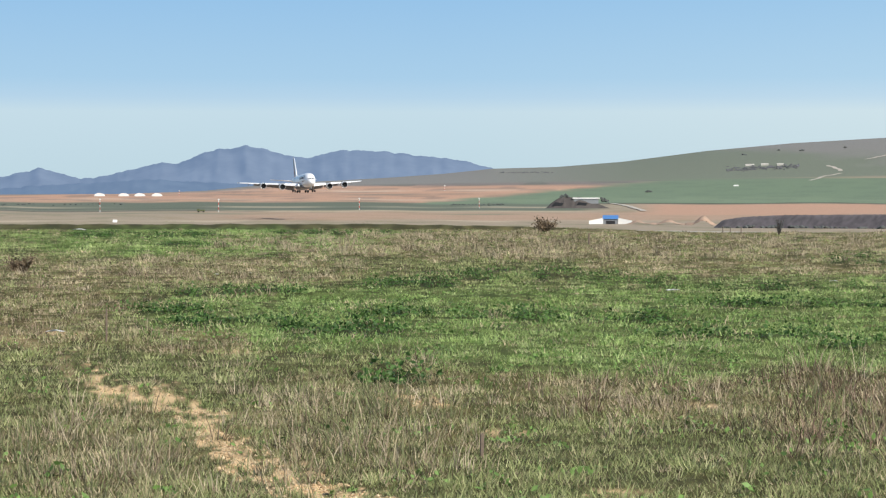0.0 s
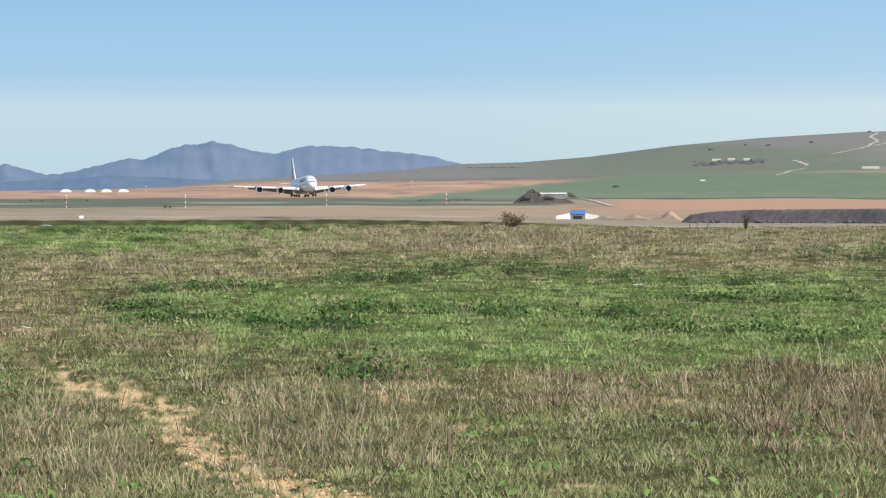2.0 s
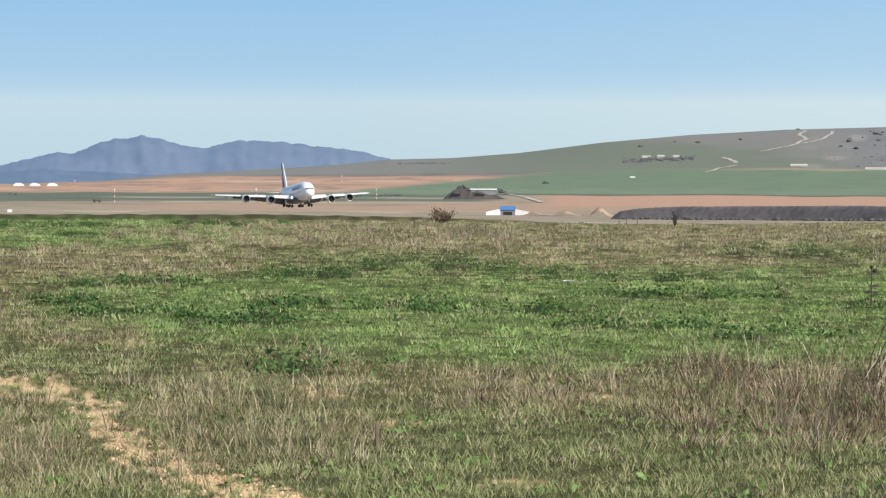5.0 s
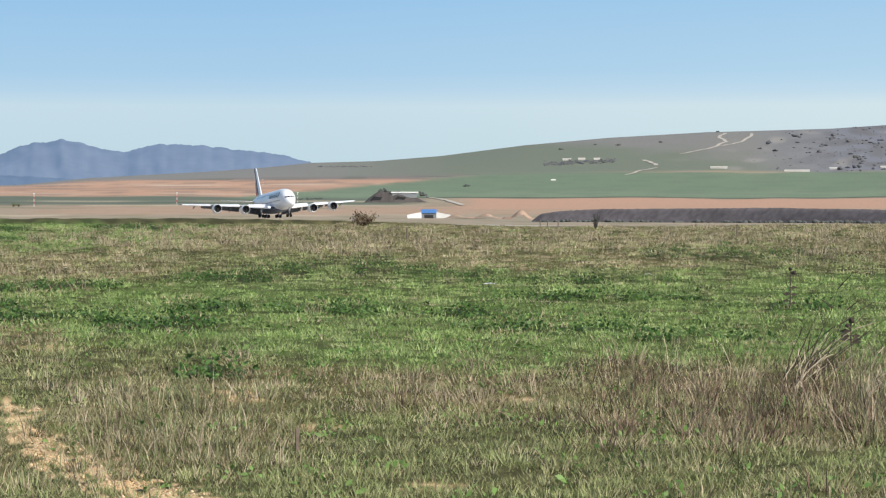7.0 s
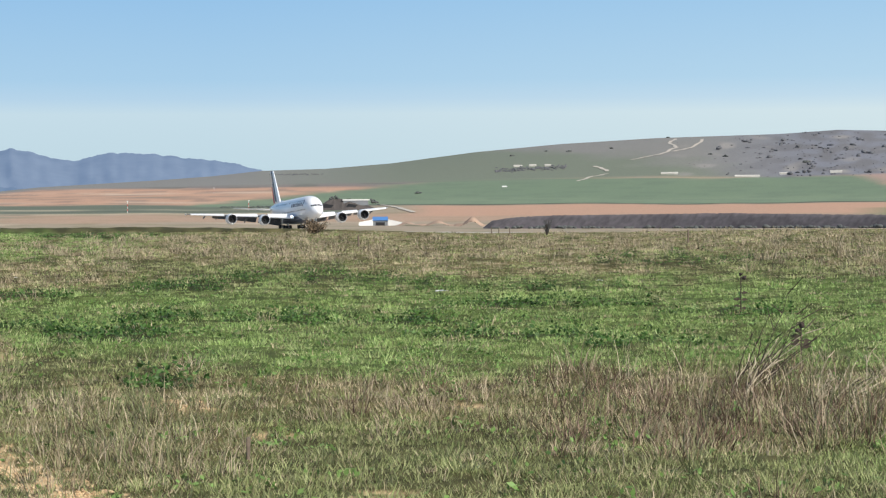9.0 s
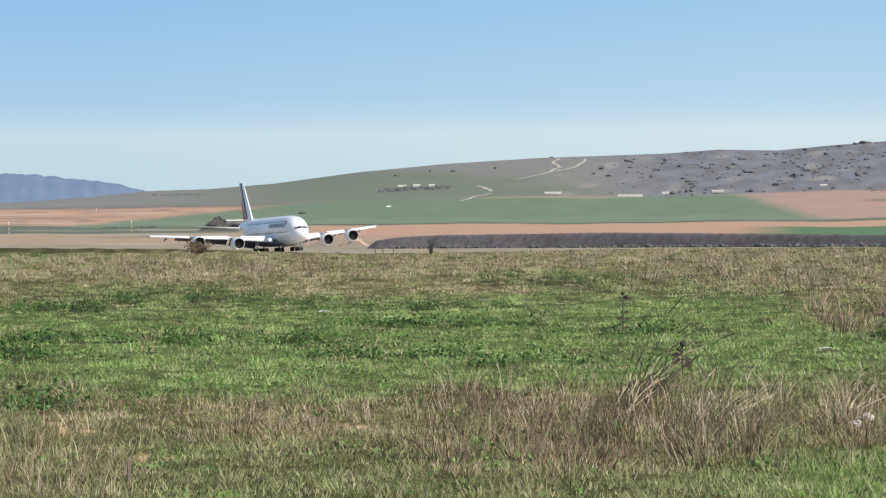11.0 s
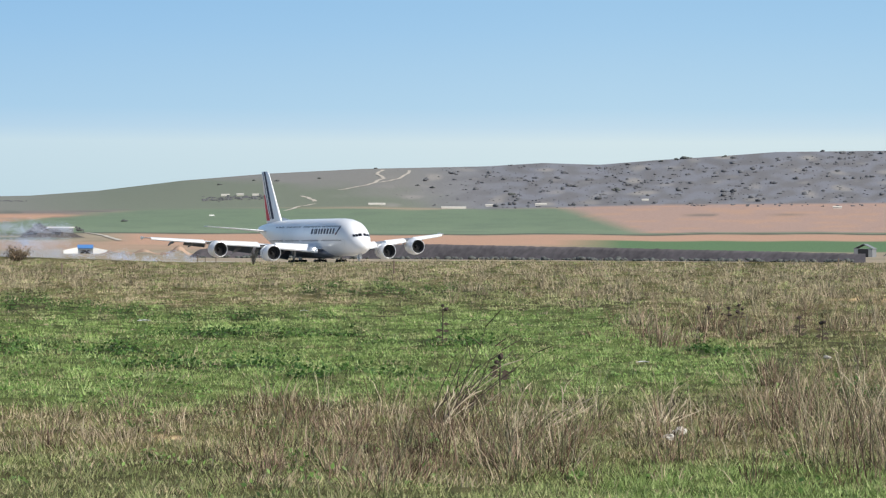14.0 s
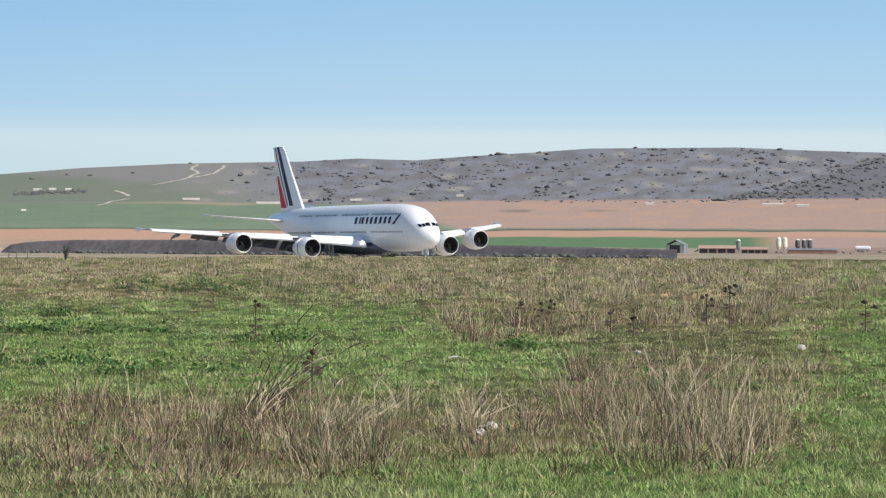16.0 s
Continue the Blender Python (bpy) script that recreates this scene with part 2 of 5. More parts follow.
# tall stands: bearing, dip, half width, half height, blade height in metres, share of russet
STANDS = [(-150, 385, 200, 80, 0.24, 0.0), (-60, 272, 75, 16, 0.22, 0.3), (-600, 430, 190, 75, 0.20, 0.0), (690, 320, 120, 48, 0.34, 0.8), (890, 345, 290, 62, 0.34, 0.75), (1060, 345, 120, 55, 0.42, 0.45), (1370, 330, 140, 34, 0.34, 0.5),
          (1590, 310, 110, 52, 0.62, 0.45), (1735, 328, 110, 50, 0.70, 0.15), (1640, 240, 150, 30, 0.40, 0.5), (1385, 142, 135, 22, 0.42, 0.6), (1720, 120, 200, 20, 0.42, 0.3), (1890, 225, 45, 26, 0.34, 0.2), (400, 330, 190, 38, 0.22, 0.2),
          (-690, 150, 130, 66, 0.16, 0.15), (-430, 95, 270, 20, 0.22, 0.1), (300, 48, 560, 20, 0.34, 0.35), (1050, 38, 430, 16, 0.40, 0.15), (1560, 60, 520, 34, 0.42, 0.1), (-470, 222, 110, 18, 0.16, 0.0)]
DARK_WEED = [(-360, 131, 125, 8), (-60, 112, 90, 9), (150, 98, 170, 12), (370, 108, 90, 6), (-500, 158, 90, 9), (-390, 182, 90, 9), (-200, 24, 90, 5), (-540, 28, 130, 6), (-400, 45, 200, 4), (800, 68, 130, 14), (760, 222, 120, 9), (-190, 196, 110, 12), (60, 170, 260, 8), (300, 178, 150, 7), (-90, 286, 60, 8),
             (620, 150, 200, 6), (500, 205, 160, 5), (950, 165, 150, 5), (560, 120, 200, 5), (1420, 178, 60, 8), (1700, 250, 120, 6)]


def growth(u, v, ovals, seed, ragged=0.5):
    w = lump(u, v * 2.5, seed, 130) * ragged + lump(u, v * 2.5, seed + 1, 40) * ragged * 0.6
    k = np.zeros_like(u)
    for o in ovals:
        k = np.maximum(k, oval(u, v, *o, soft=0.45))
    return np.clip(k + w * (k > 0.02) * 0.9, 0, 1)


# The field green is lightened for the haze before it.
OCHRE, PINKSOIL, TAN, HAZED_GREEN = (0.46, 0.275, 0.18), (0.37, 0.25, 0.20), (0.325, 0.26, 0.18), (0.145, 0.20, 0.12)


def cover(u, v, r):
    """Colour of the land by place: meadow near the eye, then strips of fields, then the hill."""
    c = np.ones(u.shape + (3,)) * np.array((0.075, 0.072, 0.036))
    wob = lump(u, v * 8, 5, 400) * 1.3
    streak = lump(u * 0.25, v * 9, 6, 60)
    # meadow
    near = r < 430
    dry, lush, sand = growth(u, v, DRYLAND, 31), growth(u, v, LUSH, 32), sandy(u, v)
    m = blend(blend(c, (0.085, 0.112, 0.04), lush), (0.125, 0.108, 0.052), dry * 0.8)
    uneven = np.where(v < 560, lump(u, v * 2.6, 78, 60), lump(u / F * r, r, 79, 1.5))
    m = m * (0.75 + 0.65 * np.clip(uneven * 0.8 + 0.45, 0, 1))[..., None] * np.array((1.0, 1.0, 0.9))
    # ground under the dark weeds, with their shadow put into its colour
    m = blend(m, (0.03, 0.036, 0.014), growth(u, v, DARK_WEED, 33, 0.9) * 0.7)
    m = blend(m, (0.64, 0.46, 0.26), sand)
    # far fields
    w = v + wob
    f = np.ones(u.shape + (3,)) * np.array(TAN)
    f = blend(f, (0.22, 0.20, 0.115), band(streak, 0.1, 9, 0.5) * 0.6)
    f = blend(f, OCHRE, band(w, -14, 4, 4) * band(u + 60 * streak, -500, 3000, 200) * 0.55)
    f = blend(f, (0.52, 0.42, 0.28), band(w, -17, -12.5, 1.5) * np.clip((300 - u) / 100, 0, 1) * 0.7)
    # left: green strip, then ploughed soil, then scrub slope
    left = np.clip((350 - 10.3 * (v + 62) + 25 * streak - u) / 50, 0, 1)
    f = blend(f, (0.11, 0.13, 0.085), band(w, -31, -14, 2) * np.clip((300 - u) / 60, 0, 1))
    f = blend(f, (0.055, 0.062, 0.045), band(w, -15.5, -12.5, 1) * np.clip((-300 - u + 40 * streak) / 80, 0, 1) * 0.9)
    f = blend(f, (0.075, 0.09, 0.06), band(w, -20, -17, 1) * np.clip((100 - u) / 80, 0, 1) * np.clip(0.4 + streak, 0, 1) * 0.8)
    f = blend(f, OCHRE, band(w, -62, -29, 2.5) * left)
    f = blend(f, (0.26, 0.175, 0.13), band(w, -62, -29, 2.5) * left * band(streak, 0.25, 9, 0.4) * 0.8)
    slope = np.clip((-58 - w) / 3, 0, 1)
    f = blend(f, (0.19, 0.16, 0.14), slope * left)
    f = blend(f, (0.10, 0.115, 0.085), slope * left * band(streak, 0.3, 9, 0.3) * 0.6)
    # thin strips between the plots
    for at, thick, color, seed in ((-9, 1.6, (0.21, 0.20, 0.125), 81), (-21, 1.6, (0.40, 0.34, 0.24), 82), (-35, 1.8, (0.52, 0.41, 0.30), 83), (-43, 1.5, (0.20, 0.165, 0.12), 84), (-50, 1.8, (0.54, 0.42, 0.31), 85), (3, 1.8, (0.46, 0.37, 0.26), 86)):
        there = np.clip(0.45 + 0.9 * lump(u, 0 * u, seed, 500), 0, 1) * np.clip((420 - u) / 120, 0, 1)
        f = blend(f, color, band(w, at - thick, at + thick, 0.9) * there * 0.85)
    # right: ochre strip, hedge line, green field, long ploughed field
    right = (1 - left) * np.clip((u + 150) / 60, 0, 1)
    f = blend(f, HAZED_GREEN, band(w, -72, -26, 2) * right)
    f = blend(f, (0.18, 0.235, 0.14), band(w, -40, -27, 4) * right * 0.6)
    f = blend(f, (0.12, 0.165, 0.105), band(w, -72, -26, 2) * right * band(streak, 0.1, 9, 0.6) * 0.6)
    f = blend(f, OCHRE, band(w, -27, -6, 2) * np.clip((u - 330) / 60, 0, 1))
    f = blend(f, (0.03, 0.035, 0.02), band(w, -28.4, -26.2, 0.7) * np.clip((u - 240) / 50, 0, 1) * 0.9)
    far_right = np.clip((u - 1140 - 3.0 * (v + 65)) / 50, 0, 1) * np.clip((-29 - w) / 2, 0, 1)
    f = blend(f, PINKSOIL, far_right)
    f = blend(f, (0.44, 0.27, 0.18), far_right * band(streak, 0.2, 9, 0.5) * 0.7)
    f = blend(f, (0.12, 0.11, 0.085), far_right * (band(w, -62.2, -60.6, 0.7) * band(lump(u, 0 * u, 8, 300), 0.1, 9, 0.2) + band(w, -31, -29.4, 0.6)) * 0.8)
    f = blend(f, (0.09, 0.17, 0.065), band(w, -17, 4, 1.5) * np.clip((u - 1120) / 120, 0, 1) * np.clip((1850 - u) / 60, 0, 1))
    f = blend(f, PINKSOIL, band(w, -17, 9, 2) * np.clip((u - 1830) / 60, 0, 1))
    f = blend(f, (0.22, 0.15, 0.115), band(w, 1, 14, 2) * np.clip((u - 1690) / 40, 0, 1) * np.clip(0.6 + 0.5 * streak, 0, 1))
    # hill: green lower slope giving way to grey scrub, haze painted into both
    foot = table(u, FOOT)
    up = np.clip((foot - 1 - v) / 4, 0, 1)
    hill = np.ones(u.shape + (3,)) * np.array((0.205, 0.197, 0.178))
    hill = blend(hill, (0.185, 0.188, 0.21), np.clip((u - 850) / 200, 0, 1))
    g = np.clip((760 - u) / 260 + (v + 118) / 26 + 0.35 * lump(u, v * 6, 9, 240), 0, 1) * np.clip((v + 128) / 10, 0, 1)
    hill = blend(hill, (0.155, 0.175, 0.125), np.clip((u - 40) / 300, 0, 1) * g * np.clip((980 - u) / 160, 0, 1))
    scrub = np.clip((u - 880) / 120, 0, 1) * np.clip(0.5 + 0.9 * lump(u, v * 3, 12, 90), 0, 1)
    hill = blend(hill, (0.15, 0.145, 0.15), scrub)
    hill = blend(hill, (0.28, 0.26, 0.235), np.clip(lump(u, v * 4, 14, 120) - 0.55, 0, 1) * np.clip((u - 700) / 200, 0, 1))
    spur = np.clip((u - 1770 - (v + 80) * -3.2) / 12, 0, 1) * up
    hill = blend(hill, (0.12, 0.115, 0.125), spur * 0.8)
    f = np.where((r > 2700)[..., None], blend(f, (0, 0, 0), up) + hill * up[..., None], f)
    k = np.clip((r - 330) / 60, 0, 1)
    return m * (1 - k[..., None]) + f * k[..., None]


def build_ground():
    us = np.r_[np.arange(-13400, -1000, 400), np.arange(-1000, 2300, 6), np.arange(2300, 13600, 400)]
    us = us[us < F * 2 * np.pi - 13400]
    dips = np.r_[np.arange(760, 200, -4), np.arange(200, 60, -2.0), np.arange(60, 20, -0.8)]
    rs = np.r_[0.5, 2, 4, 6, EYE * F / dips]
    rs = np.r_[rs, np.arange(rs[-1] + 5, 640, 6), np.geomspace(640, 2790, 120), np.linspace(2800, 3700, 110), 3800, 4200, 5200]
    u, r = np.meshgrid(us, rs, indexing="ij")
    z = land_z(u, r)
    v = (EYE - z) / r * F
    x, y = xy(u, r)
    tones = cover(u, v, r).reshape(-1, 3)
    n, m = u.shape
    i, j = np.meshgrid(np.arange(n), np.arange(m - 1), indexing="ij")
    a, b = (i * m + j).ravel(), (((i + 1) % n) * m + j).ravel()
    loops = np.stack([a, a + 1, b + 1, b], 1).ravel()
    verts = np.stack([x, y, z], -1).reshape(-1, 3)
    # close the middle
    centre = len(verts)
    verts = np.r_[verts, [[0, 0, 0]]]
    tones = np.r_[tones, [[0.12, 0.12, 0.06]]]
    k = np.arange(n)
    cap = np.stack([k * m, ((k + 1) % n) * m, np.full(n, centre)], 1).ravel()
    sizes = np.r_[np.full(len(a), 4), np.full(n, 3)]
    me = big_mesh("ground", verts, np.r_[loops, cap], sizes, SOIL, tones)
    me.materials.append(MEADOW_SOIL)
    reach = np.r_[rs[j.ravel()], np.zeros(n)]
    me.polygons.foreach_set("material_index", (reach < 360).astype(np.int32))
    me.shade_smooth()
    if me.polygons[len(a) // 2].normal.z < 0:
        me.flip_normals()
    tagged(new("ground", me), "meadow, ploughed fields and scrubby hill under a clear sky", "ground", kind="structure")


build_ground()

# ---------------------------------------------------------------- the blue mountains
RIDGE = [(-1300, -60), (-900, -62), (-784, -71), (-709, -89), (-634, -70), (-584, -78), (-495, -100), (-480, -98), (-465, -98), (-429, -114), (-406, -119), (-399, -124), (-374, -124), (-364, -127), (-342, -129), (-316, -123),
         (-275, -112), (-239, -107), (-188, -121), (-116, -121), (-44, -113), (33, -104), (84, -90), (200, -70), (700, -60)]
FRONT = [(-1300, -50), (-800, -52), (-640, -62), (-560, -67), (-520, -70), (-430, -66), (-330, -60), (-200, -50), (700, -40)]


def build_mountains(name, crest, r0, depth, seed, tone, label):
    us = np.arange(-1290, 690, 5.0)
    ds = np.linspace(0, 1, 36)
    u, d = np.meshgrid(us, ds, indexing="ij")
    top = table(u, crest)
    rough = 1.8 * lump(u, d * 0, seed, 45) + 1.0 * lump(u, d * 0, seed + 1, 14)
    gully = lump(u + 40 * d, d * 120, seed + 2, 70) * 22 + lump(u - 30 * d, d * 90, seed + 3, 26) * 9
    r = r0 + depth * d + gully * 0.35 * d * (1 - d) * 4
    v = 10 + (top + rough * 0.7 - 10) * np.sin(d * np.pi / 2) ** 0.85
    x, y = xy(u, r)
    z = EYE - v * r / F
    k = np.clip(0.5 + 0.4 * lump(u, d * 200, seed + 4, 120), 0, 1)
    tones = np.array(tone) * (0.86 + 0.28 * k[..., None])
    n, m = u.shape
    i, j = np.meshgrid(np.arange(n - 1), np.arange(m - 1), indexing="ij")
    a, b = (i * m + j).ravel(), ((i + 1) * m + j).ravel()
    me = big_mesh(name, np.stack([x, y, z], -1).reshape(-1, 3), np.stack([b, b + 1, a + 1, a], 1).ravel(), np.full(len(a), 4), HAZED_ROCK, tones.reshape(-1, 3))
    me.shade_smooth()
    tagged(new(name, me), label, "mountain", kind="structure")


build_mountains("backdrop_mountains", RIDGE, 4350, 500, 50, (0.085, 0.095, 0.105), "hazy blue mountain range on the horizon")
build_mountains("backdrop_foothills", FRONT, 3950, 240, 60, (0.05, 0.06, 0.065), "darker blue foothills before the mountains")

# ---------------------------------------------------------------- the airliner
def section(sta, w, lo, hi, n=28):
    ring = []
    for i in range(n):
        a = 2 * math.pi * i / n
        c, s = math.cos(a), math.sin(a)
        e = 2 / 2.25
        ring.append((w * math.copysign(abs(c) ** e, c), 34.5 - sta, (lo + hi) / 2 + (hi - lo) / 2 * math.copysign(abs(s) ** e, s)))
    return ring


HULL = [(0, 0.08, 4.75, 5.0), (0.35, 0.65, 4.22, 5.6), (1.0, 1.2, 3.72, 6.3), (2, 1.85, 3.27, 7.2), (3, 2.3, 2.97, 8.0), (4, 2.63, 2.72, 8.7), (5, 2.9, 2.58, 9.3), (6, 3.1, 2.47, 9.8),
        (8, 3.38, 2.34, 10.5), (11, 3.54, 2.3, 11.05), (14, 3.57, 2.3, 11.25), (24, 3.57, 2.3, 11.3), (34, 3.57, 2.3, 11.3), (45, 3.57, 2.3, 11.3), (50, 3.5, 2.75, 11.25), (56, 3.0, 4.0, 11.1), (62, 2.2, 5.7, 10.75),
        (68, 1.2, 7.4, 10.2), (71.5, 0.5, 8.4, 9.7), (72.7, 0.15, 8.8, 9.3)]
WING = [(2.5, 20.2, 38.3, 3.9, 2.4), (8, 23.2, 38.1, 4.4, 1.9), (14.9, 26.8, 38.8, 5.1, 1.35), (25.7, 34.4, 42.1, 6.0, 0.85), (36, 41.4, 46.0, 6.85, 0.5), (39.6, 44.0, 47.4, 7.25, 0.32)]


HULL = [(8 - 0.84 * (8 - h[0]), *h[1:]) if h[0] < 8 else h for h in HULL]  # a blunt nose


def hull_at(sta):
    xs = [h[0] for h in HULL]
    return [float(np.interp(sta, xs, [h[k] for h in HULL])) for k in (1, 2, 3)]


def foil(x, le, te, z, thick, n=9):
    """A wing section: round nose, thin tail, seen along the span."""
    pts = []
    for i in range(n):
        s = (i / (n - 1)) ** 1.6
        pts.append((s, 0.5 * (2.9 * math.sqrt(s) - 2.0 * s - 0.9 * s * s) * 0.95))
    up = [(x, 34.5 - (le + (te - le) * s), z + thick * h * 0.62 + 0.02) for s, h in pts]
    down = [(x, 34.5 - (le + (te - le) * s), z - thick * h * 0.42 - 0.02) for s, h in pts[1:]][::-1]
    return up + down


def wing_at(x):
    xs = [w[0] for w in WING]
    return [float(np.interp(abs(x), xs, [w[k] for w in WING])) for k in (1, 2, 3, 4)]


def hull_point(sta, z, side):
    w, lo, hi = hull_at(sta)
    s = max(-1, min(1, (z - (lo + hi) / 2) / ((hi - lo) / 2)))
    return Vector((side * w * max(0.0, 1 - abs(s) ** 2.25) ** (1 / 2.25), 34.5 - sta, z))


def decal(bm, side, corners, steps=4, proud=0.025):
    """A thin painted patch that follows the hull: corners are (station, height), counted round."""
    (s0, z0), (s1, z1), (s2, z2), (s3, z3) = corners
    grid = []
    for i in range(steps + 1):
        row = []
        for j in range(steps + 1):
            a, b = i / steps, j / steps
            s = (s0 * (1 - a) + s1 * a) * (1 - b) + (s3 * (1 - a) + s2 * a) * b
            z = (z0 * (1 - a) + z1 * a) * (1 - b) + (z3 * (1 - a) + z2 * a) * b
            p = hull_point(s, z, side)
            w, lo, hi = hull_at(s)
            out = Vector((side, 0.0, 1.2 * (z - (lo + hi) / 2) / ((hi - lo) / 2))).normalized()
            if s < 8:
                out = (out + Vector((0, 0.8, 0.2))).normalized()
            row.append(bm.verts.new(p + out * proud))
        grid.append(row)
    for i in range(steps):
        for j in range(steps):
            bm.faces.new((grid[i][j], grid[i + 1][j], grid[i + 1][j + 1], grid[i][j + 1]))
    return bm


def wheel_set(plane, name, x, sta, count, top, spacing=1.55, r=0.70, wide=0.75):
    """One landing gear: a strut, a bogie beam, axles and tyres."""
    y = 34.5 - sta
    bm = tube(bmesh.new(), (x, y, 0.75), (x, y, top), 0.22, 0.28)
    gear = part(name, bm, STEEL, plane, "steel landing gear leg, lowered", smooth=True)
    bm = tube(bmesh.new(), (x, y + 0.2, 1.6), (x, y - 2.2 if count > 2 else y + 1.6, top), 0.09)
    part("drag_brace", bm, STEEL, gear)
    if count > 2:
        part("bogie_beam", tube(bmesh.new(), (x, y - spacing * (count // 2 - 1) / 2 - 0.2, 0.75), (x, y + spacing * (count // 2 - 1) / 2 + 0.2, 0.75), 0.16), STEEL, gear)
    for k in range(count // 2):
        yy = y + (k - (count // 2 - 1) / 2) * spacing
        part("axle", tube(bmesh.new(), (x - wide, yy, r), (x + wide, yy, r), 0.1), STEEL, gear)
        for side in (-1, 1):
            rings = []
            for dx, rr in ((-0.24, 0.52), (-0.24, 0.9), (-0.15, 1.0), (0.15, 1.0), (0.24, 0.9), (0.24, 0.52)):
                rings.append([(x + side * wide + dx, yy + r * rr * math.cos(a), r + r * rr * math.sin(a)) for a in np.linspace(0, 2 * math.pi, 17)[:-1]])
            part("tyre", loft(bmesh.new(), rings), RUBBER, gear, "black rubber tyre", smooth=False)
    bm = box(bmesh.new(), (x - 0.05, y - 1.2, top - 1.3), (x + 0.03, y + 1.2, top))
    part("gear_door", bm, WHITE_PAINT, gear, "white gear door hanging open")
    return gear


def engine(plane, x, sta, z):
    y = 34.5 - sta
    ring = lambda d, r, drop=0.0: [(x + r * math.cos(a), y - d, z + drop + r * math.sin(a)) for a in np.linspace(0, 2 * math.pi, 33)[:-1]]
    front = [(0.05, 1.62), (0.0, 1.68), (0.06, 1.76), (0.3, 1.86), (0.9, 1.97), (1.9, 2.03), (2.3, 2.02), (2.3, 1.6)]
    nac = part("engine_nacelle", loft(bmesh.new(), [ring(*c) for c in front], closed_ends=False), WHITE_PAINT, plane, "white engine nacelle with a round open intake", smooth=True)
    rear = [(2.33, 1.62), (2.33, 2.02), (3.2, 1.95), (4.3, 1.72), (4.9, 1.52), (4.9, 1.44), (3.9, 1.5)]
    sleeve = part("rear_cowl", loft(bmesh.new(), [ring(*c) for c in rear], closed_ends=False), WHITE_PAINT, nac, "white sliding rear cowl", smooth=True)
    part("cascade", loft(bmesh.new(), [ring(2.0, 1.9), ring(3.6, 1.76)], closed_ends=False), DARK, nac, "dark reverser cascade inside the cowl", smooth=True)
    part("intake_duct", loft(bmesh.new(), [ring(*c) for c in ((0.06, 1.615), (0.3, 1.52), (0.9, 1.46), (1.7, 1.44))], closed_ends=False), LINER, nac, "dark intake lining", smooth=True)
    lip = [(0.07, 1.60), (0.0, 1.64), (-0.015, 1.69), (0.06, 1.775), (0.12, 1.80)]
    part("intake_lip", loft(bmesh.new(), [ring(*c) for c in lip], closed_ends=False), LIP, nac, "bare metal intake lip", smooth=True)
    bm = bmesh.new()
    loft(bm, [ring(1.5, 1.45), ring(1.55, 0.1)], closed_ends=True)
    part("fan_face", bm, DARK, nac, "dark fan disc")
    for k in range(20):
        a = 2 * math.pi * k / 20
        bm = bmesh.new()
        quad = []
        for rr, tw in ((0.42, 0.09), (1.42, 0.05)):
            for s in (-1, 1):
                quad.append(bm.verts.new((x + rr * math.cos(a + s * tw / rr * 0.9), y - 1.42 + 0.06 * s, z + rr * math.sin(a + s * tw / rr * 0.9))))
        bm.faces.new((quad[0], quad[1], quad[3], quad[2]))
        part("fan_blade", bm, FAN_SHADED, nac)
    part("spinner", loft(bmesh.new(), [ring(0.8, 0.03), ring(1.0, 0.2), ring(1.5, 0.42)], closed_ends=True), FAN_SHADED, nac, smooth=True)
    part("exhaust_cone", loft(bmesh.new(), [ring(3.9, 1.48), ring(4.6, 1.1), ring(5.9, 0.85), ring(6.0, 0.6), ring(7.0, 0.1)]), GREY_PAINT, nac, "grey exhaust nozzle", smooth=True)
    le, te, wz, th = wing_at(x)
    yl = 34.5 - le
    side = 0.28
    prof = [(y - 1.0, z + 1.9), (y - 3.0, z + 2.1), (yl - 0.2, wz + 0.35), (yl - 3.6, wz - 0.1), (yl - 4.4, wz - 0.55), (y - 4.8, z + 1.2), (y - 1.4, z + 1.5)]
    bm = bmesh.new()
    loft(bm, [[(x - side, a, b) for a, b in prof], [(x + side, a, b) for a, b in prof]])
    part("pylon", bm, WHITE_PAINT, plane)
    return sleeve


reversers = []


